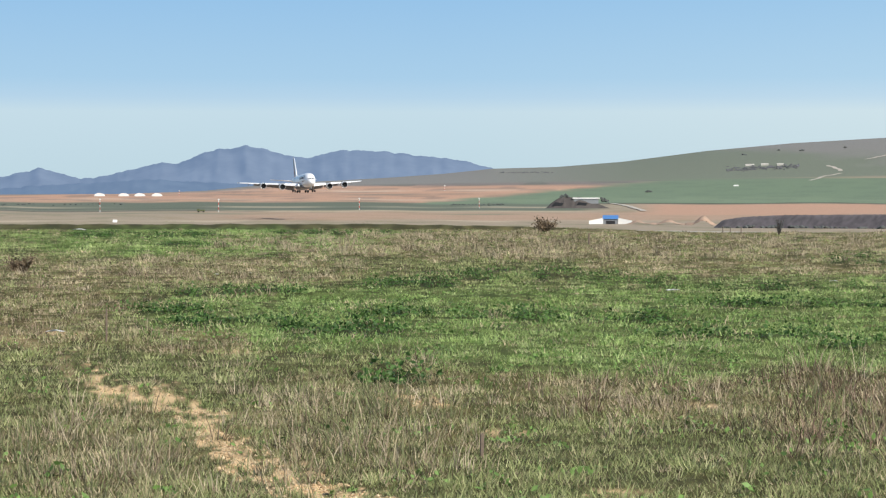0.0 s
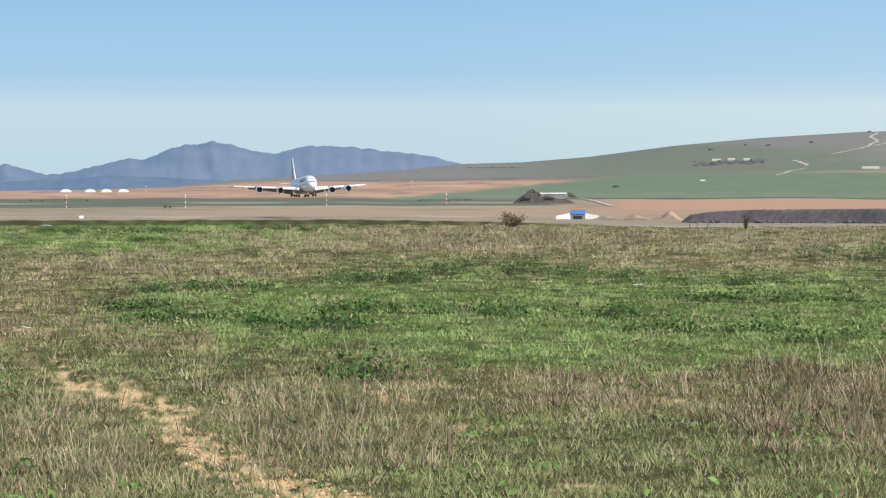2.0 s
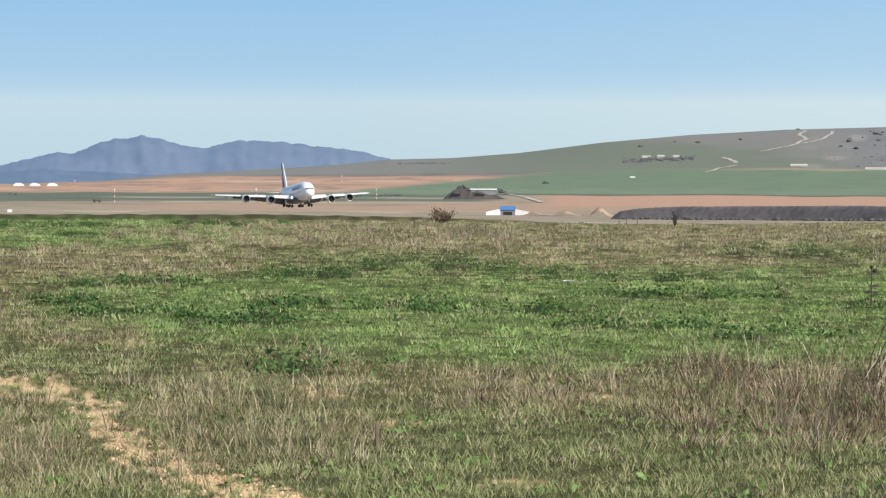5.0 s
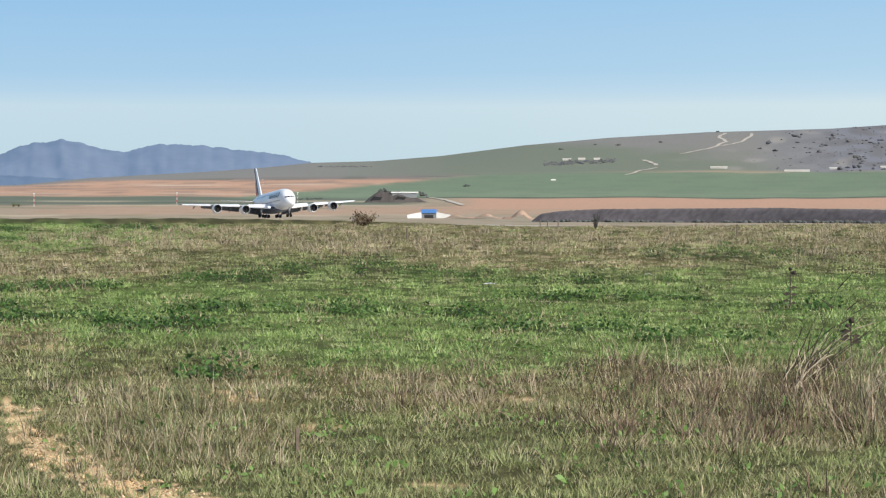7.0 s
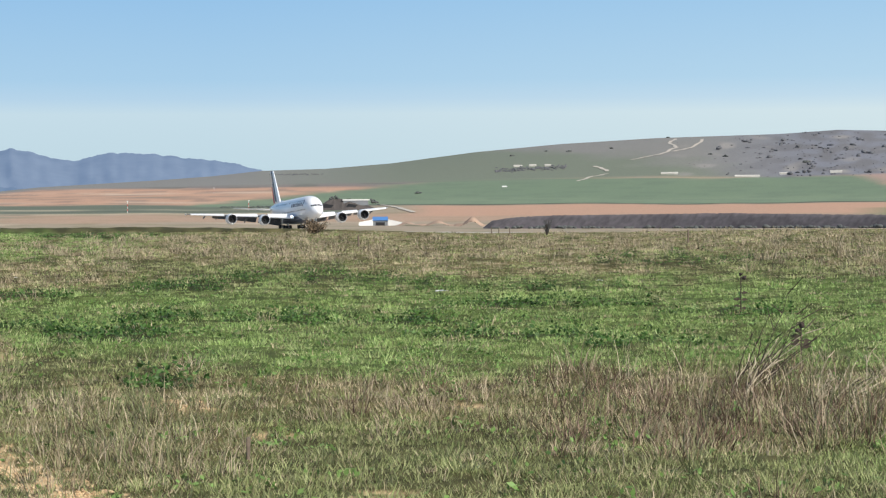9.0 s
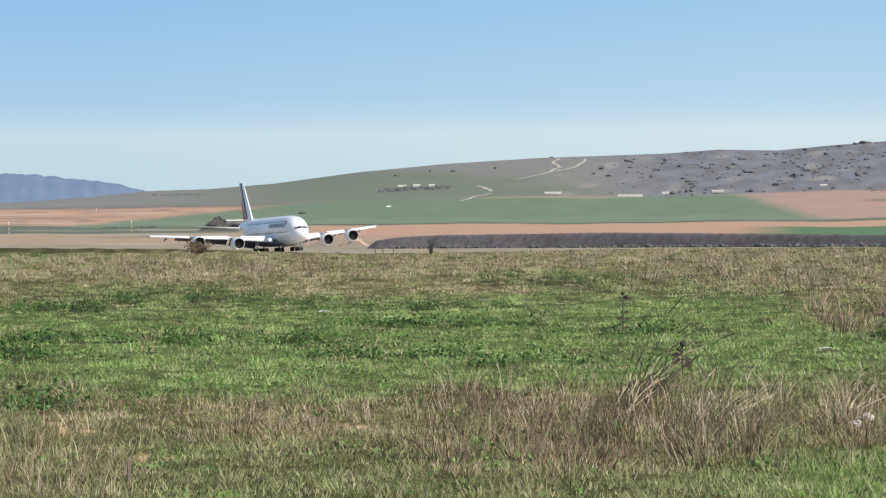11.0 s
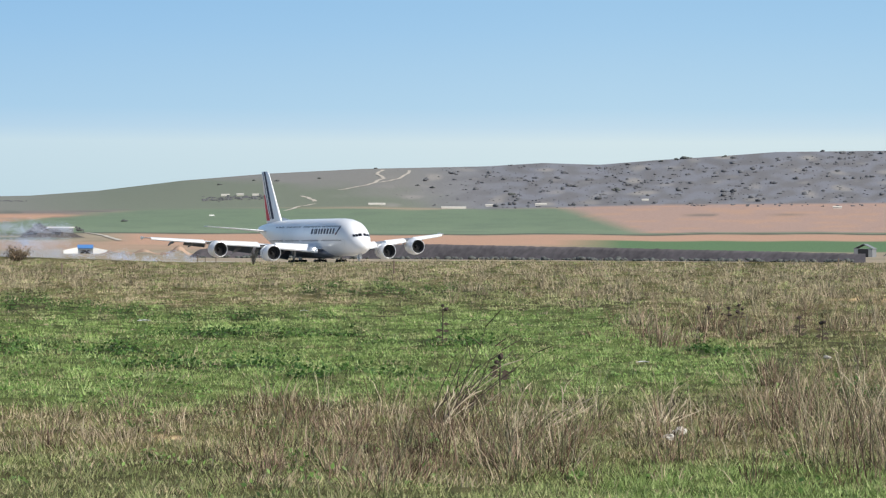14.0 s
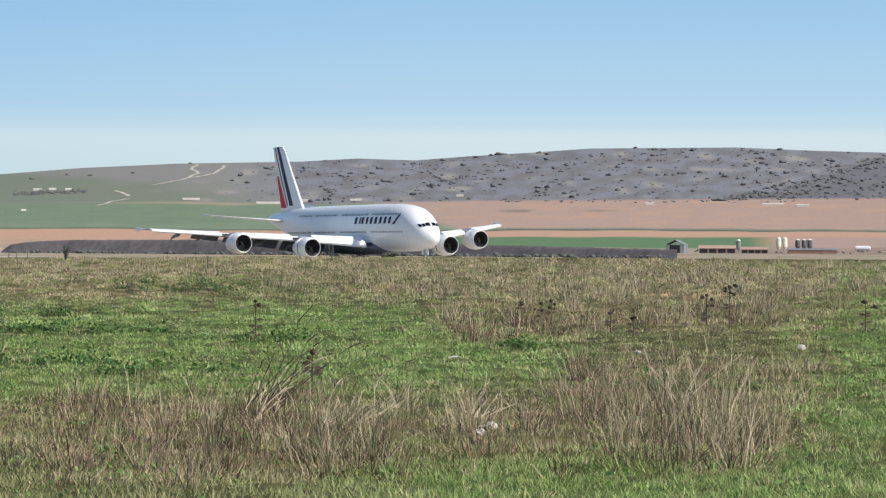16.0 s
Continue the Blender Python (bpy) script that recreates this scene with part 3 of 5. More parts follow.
def build_airliner():
    plane = empty("jet_airliner", 0, 0, 0)
    tagged(plane, "white four-engined double-deck jet airliner with striped tail, gear down", "aeroplane")
    fus = part("fuselage", loft(bmesh.new(), [section(*h) for h in HULL]), WHITE_PAINT, plane, "glossy white double-deck fuselage", smooth=True)
    # belly fairing
    rings = []
    for sta, w, lo, hi in ((17, 0.6, 2.4, 3.0), (20, 3.2, 1.95, 4.2), (24, 4.1, 1.75, 5.0), (33, 4.3, 1.7, 5.2), (40, 4.1, 1.8, 4.8), (46, 2.6, 2.2, 3.6), (49, 0.4, 2.6, 3.0)):
        rings.append(section(sta, w, lo, hi, 20))
    part("belly_fairing", loft(bmesh.new(), rings), BELLY_SHADED, plane, "grey belly fairing between the wings, shade darkened into its paint", smooth=True)
    for side in (-1, 1):
        bm = bmesh.new()
        loft(bm, [foil(side * x, le, te, z, th) for x, le, te, z, th in WING])
        wing = part("wing", bm, [WHITE_PAINT, WING_UNDERSHADE], plane, "long swept wing, white above, grey with painted shade below", smooth=True)
        # downward faces take the grey that has shade painted in
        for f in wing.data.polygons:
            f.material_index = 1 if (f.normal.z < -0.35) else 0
        # flaps hung down behind the trailing edge
        for xa, xb in ((4.6, 13.4), (14.2, 24.2), (25.2, 30.0)):
            bm = bmesh.new()
            rr = []
            for x in (xa, xb):
                le, te, z, th = wing_at(x)
                c = 0.19 * (te - le)
                rr.append([(side * x, 34.5 - te + 0.5 * c, z - 0.02), (side * x, 34.5 - te - 0.5 * c, z - 0.75 * c), (side * x, 34.5 - te - 0.45 * c, z - 0.85 * c), (side * x, 34.5 - te + 0.35 * c, z - 0.35)])
            loft(bm, rr)
            part("flap", bm, WING_UNDERSHADE, wing, "lowered grey flap")
        for xa, xb in ((4.5, 13.0), (16.5, 24.0), (27.5, 38.5)):
            bm = bmesh.new()
            rr = []
            for x in (xa, xb):
                le, te, z, th = wing_at(x)
                d = 0.42 + 0.34 * th
                rr.append([(side * x, 34.5 - le - 0.75, z + 0.46 * th + 0.06), (side * x, 34.5 - le + 0.55 * d, z + 0.12 * th), (side * x, 34.5 - le + d + 0.15, z - 0.55 * d), (side * x, 34.5 - le + 0.9 * d, z - 0.85 * d), (side * x, 34.5 - le - 0.1, z - 0.40 * th)])
            loft(bm, rr)
            part("slat", bm, WHITE_PAINT, wing, "drooped white leading-edge slat")
        for x in (7.5, 12.2, 18.0, 22.3, 28.5, 33.0):
            le, te, z, th = wing_at(x)
            s = 1.0 if x < 20 else 0.7
            yy = 34.5 - te
            bm = bmesh.new()
            rings = []
            for d, r, dz in ((4.0, 0.08, -0.45), (2.8, 0.42, -0.6), (0.6, 0.5, -0.75), (-1.8, 0.36, -1.35), (-3.2, 0.05, -1.9)):
                rings.append([(side * x + 0.75 * r * s * math.cos(a), yy + d * s, z - 0.3 * th + dz * s + r * s * math.sin(a)) for a in np.linspace(0, 2 * math.pi, 11)[:-1]])
            loft(bm, rings)
            part("flap_fairing", bm, WING_UNDERSHADE, wing, "grey canoe-shaped fairing", smooth=True)
        le, te, z, th = wing_at(39.6)
        prof = [(34.5 - le, z), (34.5 - le - 2.6, z + 0.3), (34.5 - te - 0.3, z + 0.35), (34.5 - te, z), (34.5 - te - 0.3, z - 0.45), (34.5 - le - 2.6, z - 0.35)]
        bm = bmesh.new()
        loft(bm, [[(side * 39.55, a, b) for a, b in prof], [(side * 39.72, a, b) for a, b in prof]])
        part("wingtip_fence", bm, WHITE_PAINT, wing)
        reversers.append(engine(plane, side * 14.9, 22.0, 3.25))
        engine(plane, side * 25.75, 29.1, 4.26)
        # tailplane
        bm = bmesh.new()
        loft(bm, [foil(side * x, le, te, z, th) for x, le, te, z, th in ((0.8, 59.5, 69.5, 8.4, 1.1), (8, 64.6, 70.7, 9.2, 0.6), (15.1, 69.4, 72.4, 9.95, 0.3))])
        part("tailplane", bm, [WHITE_PAINT], plane, "swept white tailplane", smooth=True)
        # cockpit panes
        for pane in (((2.75, 87), (2.9, 62), (3.5, 62), (3.4, 87)), ((2.95, 58), (3.2, 44), (3.8, 47), (3.55, 58)), ((3.3, 41), (3.75, 30), (4.35, 35), (3.9, 43))):
            bm = bmesh.new()
            n = 4
            grid = []
            for i in range(n):
                row = []
                for j in range(n):
                    a, b = i / (n - 1), j / (n - 1)
                    sta, deg = [(pane[0][k] * (1 - a) + pane[1][k] * a) * (1 - b) + (pane[3][k] * (1 - a) + pane[2][k] * a) * b for k in (0, 1)]
                    w, lo, hi = hull_at(sta)
                    c, d = math.cos(radians(deg)) ** (2 / 2.25), math.sin(radians(deg)) ** (2 / 2.25)
                    row.append(bm.verts.new((side * (w * c + 0.03), 34.5 - sta + 0.06, (lo + hi) / 2 + (hi - lo) / 2 * d + 0.05)))
                grid.append(row)
            for i in range(n - 1):
                for j in range(n - 1):
                    bm.faces.new((grid[i][j], grid[i + 1][j], grid[i + 1][j + 1], grid[i][j + 1]))
            part("cockpit_window", bm, GLASS, fus, "dark cockpit pane")
        # cabin windows, two decks
        for deck, z, s0, s1 in (("upper", 9.35, 9.5, 52.0), ("main", 6.05, 8.0, 58.0)):
            bm = bmesh.new()
            s = s0
            while s < s1:
                if not (20.2 < s < 21.6 or 33 < s < 34.4 or 44 < s < 45.4):
                    decal(bm, side, [(s, z - 0.17), (s + 0.24, z - 0.17), (s + 0.24, z + 0.17), (s, z + 0.17)], 1, 0.03)
                s += 0.56
            tagged(part("window_row", bm, WINDOW, fus, "row of small cabin windows, %s deck" % deck), kind="stuff")
        for s, z in ((6.6, 5.2), (15.5, 5.2), (33.2, 5.2), (46, 5.3), (57, 5.9), (30.5, 8.6), (44.3, 8.6)):
            bm = bmesh.new()
            for q in ([(s, z - 0.9), (s + 0.05, z - 0.9), (s + 0.05, z + 1.0), (s, z + 1.0)], [(s + 1.1, z - 0.9), (s + 1.15, z - 0.9), (s + 1.15, z + 1.0), (s + 1.1, z + 1.0)], [(s, z + 0.95), (s + 1.15, z + 0.95), (s + 1.15, z + 1.0), (s, z + 1.0)]):
                decal(bm, side, q, 2, 0.03)
            part("cabin_door", bm, GREY_PAINT, fus, "outline of a cabin door")
        # title: nine plain upright blocks and a slanted stroke
        s = 26.8
        for k in range(9):
            w = (1.5, 0.5, 1.4, 1.25, 1.4, 1.5, 1.45, 1.4, 1.2)[k]
            b = 0.32 + 0.44 * w
            q = [(s, 7.6), (s - b, 7.6), (s - b - 0.22, 8.85), (s - 0.22, 8.85)]
            part("title_block", decal(bmesh.new(), side, q, 3, 0.04), NAVY, fus, "navy painted title block")
            s -= w + 0.40
        part("title_stroke", decal(bmesh.new(), side, [(s - 0.3, 7.4), (s - 0.95, 7.4), (s - 2.4, 9.2), (s - 1.7, 9.2)], 4, 0.04), NAVY, fus, "navy slanted stroke")
        part("title_accent", decal(bmesh.new(), side, [(s - 0.0, 7.4), (s - 0.25, 7.4), (s - 0.7, 7.9), (s - 0.45, 7.9)], 2, 0.045), RED, fus, "red slanted accent")
        # landing lights in the wing roots
        bm = bmesh.new()
        bmesh.ops.create_uvsphere(bm, u_segments=10, v_segments=6, radius=0.24)
        bmesh.ops.translate(bm, verts=bm.verts, vec=(side * 5.2, 34.5 - 20.4, 4.15))
        part("landing_light", bm, LAMP_GLOW, plane, "lit landing light", smooth=True)
        wheel_set(plane, "wing_gear", side * 6.2, 31.5, 4, 3.6)
        wheel_set(plane, "body_gear", side * 2.6, 36.3, 6, 2.6)
    # fin: sections from root to tip
    def fin_section(z, le, te, th, n=8):
        pts = []
        for i in range(n):
            s = (i / (n - 1)) ** 1.5
            pts.append((s, th * 0.5 * (2.9 * math.sqrt(s) - 2.0 * s - 0.9 * s * s)))
        return [(h + 0.02, 34.5 - (le + (te - le) * s), z) for s, h in pts] + [(-h - 0.02, 34.5 - (le + (te - le) * s), z) for s, h in pts[1:]][::-1]
    edge = [(9.6, 54.2, 66.2, 1.4), (11.5, 55.9, 66.6, 1.2), (17, 59.8, 68.0, 0.85), (22.7, 63.8, 69.4, 0.5), (23.8, 64.9, 69.7, 0.35)]
    fin = part("fin", loft(bmesh.new(), [fin_section(*e) for e in edge]), WHITE_PAINT, plane, "tall white tail fin", smooth=True)
    part("fin_fillet", loft(bmesh.new(), [[(0.25, 34.5 - 49.6, 11.1), (-0.25, 34.5 - 49.6, 11.1), (0, 34.5 - 49.6, 11.25)], [(0.6, 34.5 - 55.0, 10.2), (-0.6, 34.5 - 55.0, 10.2), (0, 34.5 - 55.0, 11.9)]]), WHITE_PAINT, fin)
    zs = [e[0] for e in edge]

    def fin_point(f, z, side):
        le, te, th = [float(np.interp(z, zs, [e[k] for e in edge])) for k in (1, 2, 3)]
        h = th * 0.5 * (2.9 * math.sqrt(f) - 2.0 * f - 0.9 * f * f)
        return (side * (h + 0.05), 34.5 - (le + (te - le) * f), z)

    stripes = ((0.33, 0.50, 0.36, 0.60, 11.6, 23.8, NAVY, "navy stripe"), (0.57, 0.62, 0.73, 0.82, 11.6, 23.6, NAVY, "narrow navy stripe"), (0.66, 0.97, 0.84, 0.97, 11.2, 17.8, RED, "red stripe"))
    for side in (-1, 1):
        for a0, a1, b0, b1, z0, z1, m, lab in stripes:
            bm = bmesh.new()
            rows = []
            for i in range(9):
                k = i / 8
                z = z0 + (z1 - z0) * k
                lo, hi = a0 + (b0 - a0) * k, a1 + (b1 - a1) * k
                rows.append([bm.verts.new(fin_point(lo + (hi - lo) * j / 4, z, side)) for j in range(5)])
            for p, q in zip(rows, rows[1:]):
                for j in range(4):
                    bm.faces.new((p[j], p[j + 1], q[j + 1], q[j]))
            part("fin_stripe", bm, m, fin, lab)
    wheel_set(plane, "nose_gear", 0, 5.4, 2, 3.0, r=0.62, wide=0.42)
    return plane


airliner = build_airliner()


# ---------------------------------------------------------------- runway, bank and tracks
CONCRETE = material("pale_concrete", (0.40, 0.36, 0.30), 0.85, spread=0.15, scale=0.05)
BANK_SOIL = material("dark_bank_soil", (0.125, 0.108, 0.11), 0.95, spread=0.55, scale=0.04)
PALE_SOIL = material("pale_track_soil", (0.50, 0.45, 0.38), 0.95, spread=0.2, scale=0.1)
DARK_EARTH = material("dark_earth", (0.075, 0.065, 0.06), 0.95, spread=0.35, scale=0.12)
PLASTER = material("white_plaster", (0.72, 0.71, 0.68), 0.8, spread=0.08, scale=0.3)
CREAM = material("cream_plaster", (0.55, 0.52, 0.47), 0.85, spread=0.12, scale=0.2)
ROOF_PALE = material("pale_pink_roof", (0.42, 0.285, 0.225), 0.8, spread=0.15, scale=0.3)
ROOF_GREY = material("grey_sheet_roof", (0.20, 0.21, 0.22), 0.6, spread=0.12, scale=0.3)
BLUE = material("blue_sheet_metal", (0.08, 0.22, 0.50), 0.5, spread=0.1, scale=0.3)
BRICKISH = material("brown_wall", (0.25, 0.14, 0.10), 0.9, spread=0.2, scale=0.3)
SILO_WHITE = material("cream_silo", (0.70, 0.66, 0.55), 0.5, spread=0.08, scale=0.4)
SILO_DARK = material("dark_silo", (0.10, 0.10, 0.11), 0.5, spread=0.15, scale=0.4)
TIMBER = material("weathered_timber", (0.16, 0.12, 0.09), 0.9, spread=0.3, scale=2.0)
SIGNAL_RED = material("signal_red", (0.55, 0.05, 0.03), 0.6, spread=0.1)
PLASTIC = material("white_plastic_litter", (0.78, 0.78, 0.78), 0.5, spread=0.1, scale=8)
LIMESTONE = material("pale_stone", (0.42, 0.39, 0.34), 0.9, spread=0.2, scale=5, bump=0.01)
# Both scrub colours are lightened and blued for the haze before the hill.
HAZED_SCRUB = material("hazed_hill_scrub", (0.118, 0.12, 0.128), 0.95, spread=0.3, scale=0.3)
SCRUB = material("dark_scrub_leaves", (0.085, 0.092, 0.088), 0.9, spread=0.35, scale=0.4)
BUSH_LEAF = material("brown_bush_leaves", (0.165, 0.12, 0.075), 0.9, spread=0.4, scale=3)
STALK = material("dry_stalk", (0.50, 0.42, 0.30), 0.85, spread=0.3, scale=9)
STALK_DARK = material("dark_stalk", (0.06, 0.045, 0.032), 0.9, spread=0.3, scale=9)
THISTLE_HEAD = material("dead_thistle_head", (0.05, 0.035, 0.03), 0.95, spread=0.3, scale=20)


def ground_at(x, y):
    r = math.hypot(x, y)
    return float(land_z(np.array([math.atan2(x, y) * F]), np.array([r]))[0])


def ribbon(name, centre, half, mat, label, category, lift=0.06, cross=4):
    """A strip draped on the land along a line of plan points."""
    bm = bmesh.new()
    rows = []
    for i, p in enumerate(centre):
        a, b = Vector(centre[max(i - 1, 0)]), Vector(centre[min(i + 1, len(centre) - 1)])
        side = (b - a).normalized()
        side = Vector((-side.y, side.x))
        rows.append([])
        for k in range(cross + 1):
            q = Vector(p) + side * half * (2 * k / cross - 1)
            rows[-1].append(bm.verts.new((q.x, q.y, ground_at(q.x, q.y) + lift)))
    for p, q in zip(rows, rows[1:]):
        for k in range(cross):
            bm.faces.new((p[k], p[k + 1], q[k + 1], q[k]))
    ob = part(name, bm, mat, None)
    return tagged(ob, label, category, kind="structure")


LINE, AHEAD = Vector((77.6, 690.6)), Vector((0.2033, -0.9791))
ribbon("runway", [LINE + AHEAD * s for s in range(-420, 420, 12)], 30.0, CONCRETE, "long pale concrete runway beyond the meadow", "runway", lift=0.05, cross=6)


def track(points, half, name="dirt_track"):
    fine = []
    for (a, b), (c, d) in zip(points, points[1:]):
        for k in range(7):
            t = k / 7
            x, y, z, r = spot(a + (c - a) * t + 2.0 * math.sin(a + k), b + (d - b) * t)
            fine.append((x, y))
    ribbon(name, fine, half, PALE_SOIL, "pale dirt track climbing the scrubby hill", "track", lift=0.5, cross=2)


track([(817, -140), (808, -133), (819, -125), (797, -115), (770, -109), (735, -103)], 2.4)
track([(866, -139), (853, -127), (832, -121), (806, -117)], 2.2)
track([(646, -67), (672, -75), (704, -80)], 2.2)
track([(676, -93), (690, -88), (701, -83)], 2.6)
track([(300, -27), (330, -22), (358, -12)], 2.4)


def soil_heap(u, v, wide, tall, seed):
    x, y, z, r = spot(u, v)
    s = r / F
    rng = np.random.default_rng(seed)
    bm = bmesh.new()
    bmesh.ops.create_grid(bm, x_segments=24, y_segments=10, size=1.0)
    for q in bm.verts:
        h = max(0.0, 1 - q.co.x ** 2 - 0.6 * q.co.y ** 2) ** 0.7 * (0.75 + 0.35 * math.sin(5 * q.co.x + seed)) + rng.normal(0, 0.03)
        q.co = (q.co.x * wide * s / 2, q.co.y * 7, h * tall * s - 0.15)
    ob = part("soil_heap", bm, HEAP, None, smooth=True)
    ob.matrix_basis = pose(x, y, z, 0, 0, -math.degrees(u / F))
    tagged(ob, "heap of dug pale brown soil beside the bank", "heap", "soil heaps")


HEAP = material("dug_soil", (0.36, 0.25, 0.18), 0.95, spread=0.35, scale=0.25)
for heap in ((456, 11, 62, 16, 1), (400, 10, 70, 9, 2), (350, 9, 60, 7, 3)):
    soil_heap(*heap)


def build_bank():
    """A long dark earth bank beyond the runway, steep-faced and uneven along its top."""
    rng = np.random.default_rng(4)
    us = np.linspace(478, 1665, 240)
    bm = bmesh.new()
    rows = []
    for u in us:
        r = np.interp(u, (478, 1665), (1060, 800))
        top = np.interp(u, (478, 492, 530, 600, 900, 1200, 1337, 1665), (14, 2, -4, -7, -9, -4, -1, 6)) + rng.normal(0, 0.3)
        row = []
        for back, k in ((0, 0.0), (2.5, 0.35), (5, 0.75), (7, 1.0), (16, 0.95), (30, 0.3)):
            rr = r + back
            x, y = xy(u, rr)
            z0 = float(land_z(np.array([u]), np.array([rr]))[0])
            z1 = EYE - top * rr / F
            row.append(bm.verts.new((x, y, z0 - 0.2 + (z1 - z0 + 0.2) * k)))
        rows.append(row)
    for p, q in zip(rows, rows[1:]):
        for k in range(5):
            bm.faces.new((p[k + 1], p[k], q[k], q[k + 1]))
    tagged(part("earth_bank", bm, BANK_SOIL, None, smooth=True), "long dark earth bank beyond the runway", "bank", kind="structure")


build_bank()


# ---------------------------------------------------------------- far buildings and markers
def shed(u, v, wide, deep, wall, peak, walls, roof, label, turn=None, name="shed", door=0.0, arched=False):
    """A long building with its length across the view: walls, a pitched or arched roof, and a doorway."""
    x, y, z, r = spot(u, v)
    ob = empty(name, x, y, z - 0.3, -math.degrees(u / F) if turn is None else turn)
    tagged(ob, label, "building")
    part("wall", box(bmesh.new(), (-wide / 2, 0, 0), (wide / 2, deep, wall + 0.3), 0.05), walls, ob)
    steps = 9 if arched else 3
    prof = []
    for i in range(steps):
        k = i / (steps - 1)
        h = math.sin(k * math.pi) ** 0.6 if arched else 1 - abs(2 * k - 1)
        prof.append((-0.3 + (deep + 0.6) * k, wall + 0.3 + (peak - wall) * h))
    ring = lambda e: [(e, a, b) for a, b in prof] + [(e, a, 0.35 if arched else b - 0.2) for a, b in prof[::-1]]
    part("roof", loft(bmesh.new(), [ring(-wide / 2 - 0.3), ring(wide / 2 + 0.3)]), roof, ob)
    if door:
        part("door", box(bmesh.new(), (-door / 2, -0.06, 0.3), (door / 2, 0.1, wall * 0.85)), DARK, ob, "dark open doorway")
    return ob


for u in (-596, -554, -526, -496):
    shed(u, -40, 14, 9.5, 0.8, 3.4, PLASTER, PLASTER, "white arched farm shed in distant fields", turn=90, arched=True, name="arched_shed")
for u, v, wide in ((807, -78, 22), (943, -72, 32), (1010, -76, 16), (1097, -78, 15), (1281, -86, 9), (1616, -73, 11), (1831, -72, 26), (1883, -70, 15), (540, -93, 12), (566, -94, 10), (593, -94, 9)):
    shed(u, v, wide * 0.9, 7, 1.5, 2.7, CREAM, CREAM, "long low white farm building at the foot of a hill", name="farm_building")


def gate_house():
    x, y, z, r = spot(296, 9)
    s = r / F
    ob = empty("culvert", x, y, z, -math.degrees(296 / F))
    tagged(ob, "white concrete culvert with a blue metal roof", "culvert")
    part("chamber", box(bmesh.new(), (-13 * s, 0, -0.5), (13 * s, 6, 9 * s), 0.1), ROOF_GREY, ob, "dark grey chamber")
    part("opening", box(bmesh.new(), (-8 * s, -0.12, 0.0), (8 * s, 0.2, 6 * s)), DARK, ob, "dark opening")
    part("roof", loft(bmesh.new(), [[(e, -0.6, 9 * s), (e, 6.5, 15 * s), (e, 6.5, 15.8 * s), (e, -0.6, 10 * s)] for e in (-14 * s, 14 * s)]), BLUE, ob, "blue sloping metal roof")
    for k in (-1, 1):
        bm = bmesh.new()
        loft(bm, [[(k * 13 * s, -0.3, -0.5), (k * 38 * s, -1.6, -0.5), (k * 38 * s, -1.6, 6 * s), (k * 13 * s, -0.3, 11 * s)],
                  [(k * 13 * s, 0.5, -0.5), (k * 38 * s, -0.8, -0.5), (k * 34 * s, -0.8, 2 * s), (k * 13 * s, 0.5, 10 * s)]])
        part("wing_wall", bm, PLASTER, ob, "white sloping wing wall")


gate_house()


def clump(bm, x, y, z, size, rng, flat=0.75, detail=1):
    r = bmesh.ops.create_icosphere(bm, subdivisions=detail, radius=1.0)
    for v in r["verts"]:
        k = rng.uniform(0.6, 1.2)
        v.co = (x + v.co.x * size * k, y + v.co.y * size * k, z + v.co.z * size * flat * k)


def bunker():
    u0, v0 = 238, -19
    x, y, z, r = spot(u0, v0)
    s = r / F
    rng = np.random.default_rng(9)
    ob = empty("earth_covered_shelter", x, y, z, -math.degrees(u0 / F))
    tagged(ob, "dark earth-covered shelter with a white roof edge", "shelter")
    bm = bmesh.new()
    rings = []
    for i in range(25):
        k = i / 24
        xx = (-58 + 116 * k) * s
        h = (20 * min(1, k / 0.22) * min(1, (1 - k) / 0.45) + rng.normal(0, 0.5)) * s
        rings.append([(xx, -4, -0.6), (xx, 2 + rng.normal(0, .4), max(0.05, h * 0.55)), (xx, 7, max(0.1, h)), (xx, 16, max(0.1, h * 0.9)), (xx, 26, -0.6)])
    loft(bm, rings, wrap=False, closed_ends=False)
    part("mound", bm, DARK_EARTH, ob, "dark earth mound")
    part("roof", box(bmesh.new(), (-9 * s, 3, 16.5 * s), (39 * s, 12, 19 * s), 0.1), PLASTER, ob, "long white roof edge")
    # the shade under the roof is put into this wall's grey
    part("front_wall", box(bmesh.new(), (-7 * s, 3.6, 8 * s), (37 * s, 11, 16.5 * s)), ROOF_GREY, ob, "shaded wall under the roof")
    for a in (-38, 4):
        part("opening", loft(bmesh.new(), [[(q * s + dx, yy, zz * s) for q, zz in ((a - 10, 0), (a + 6, 0), (a + 14, 9), (a - 2, 11))] for dx, yy in ((0, -1.0), (0, 3.0))]), DARK, ob, "dark opening")
    for a, b, c in ((-30, 19, 5), (-22, 22, 7), (-15, 19, 4), (46, 16, 6), (52, 13, 5)):
        bm = bmesh.new()
        for k in range(7):
            clump(bm, (a + rng.normal(0, c * 0.5)) * s, 8 + rng.normal(0, 1), (b - 1 + rng.normal(0, 1.5)) * s, c * 0.5 * s, rng)
        tree = new("hedge_tree", mesh_of("hedge_tree", [v.co[:] for v in bm.verts], [[v.index for v in f.verts] for f in (bm.verts.index_update() or bm.faces)], SCRUB))
        tree.matrix_basis = ob.matrix_basis.copy()
        tagged(tree, "dark green tree growing on the earth mound", "tree", "trees on the mound")
        bm.free()


bunker()


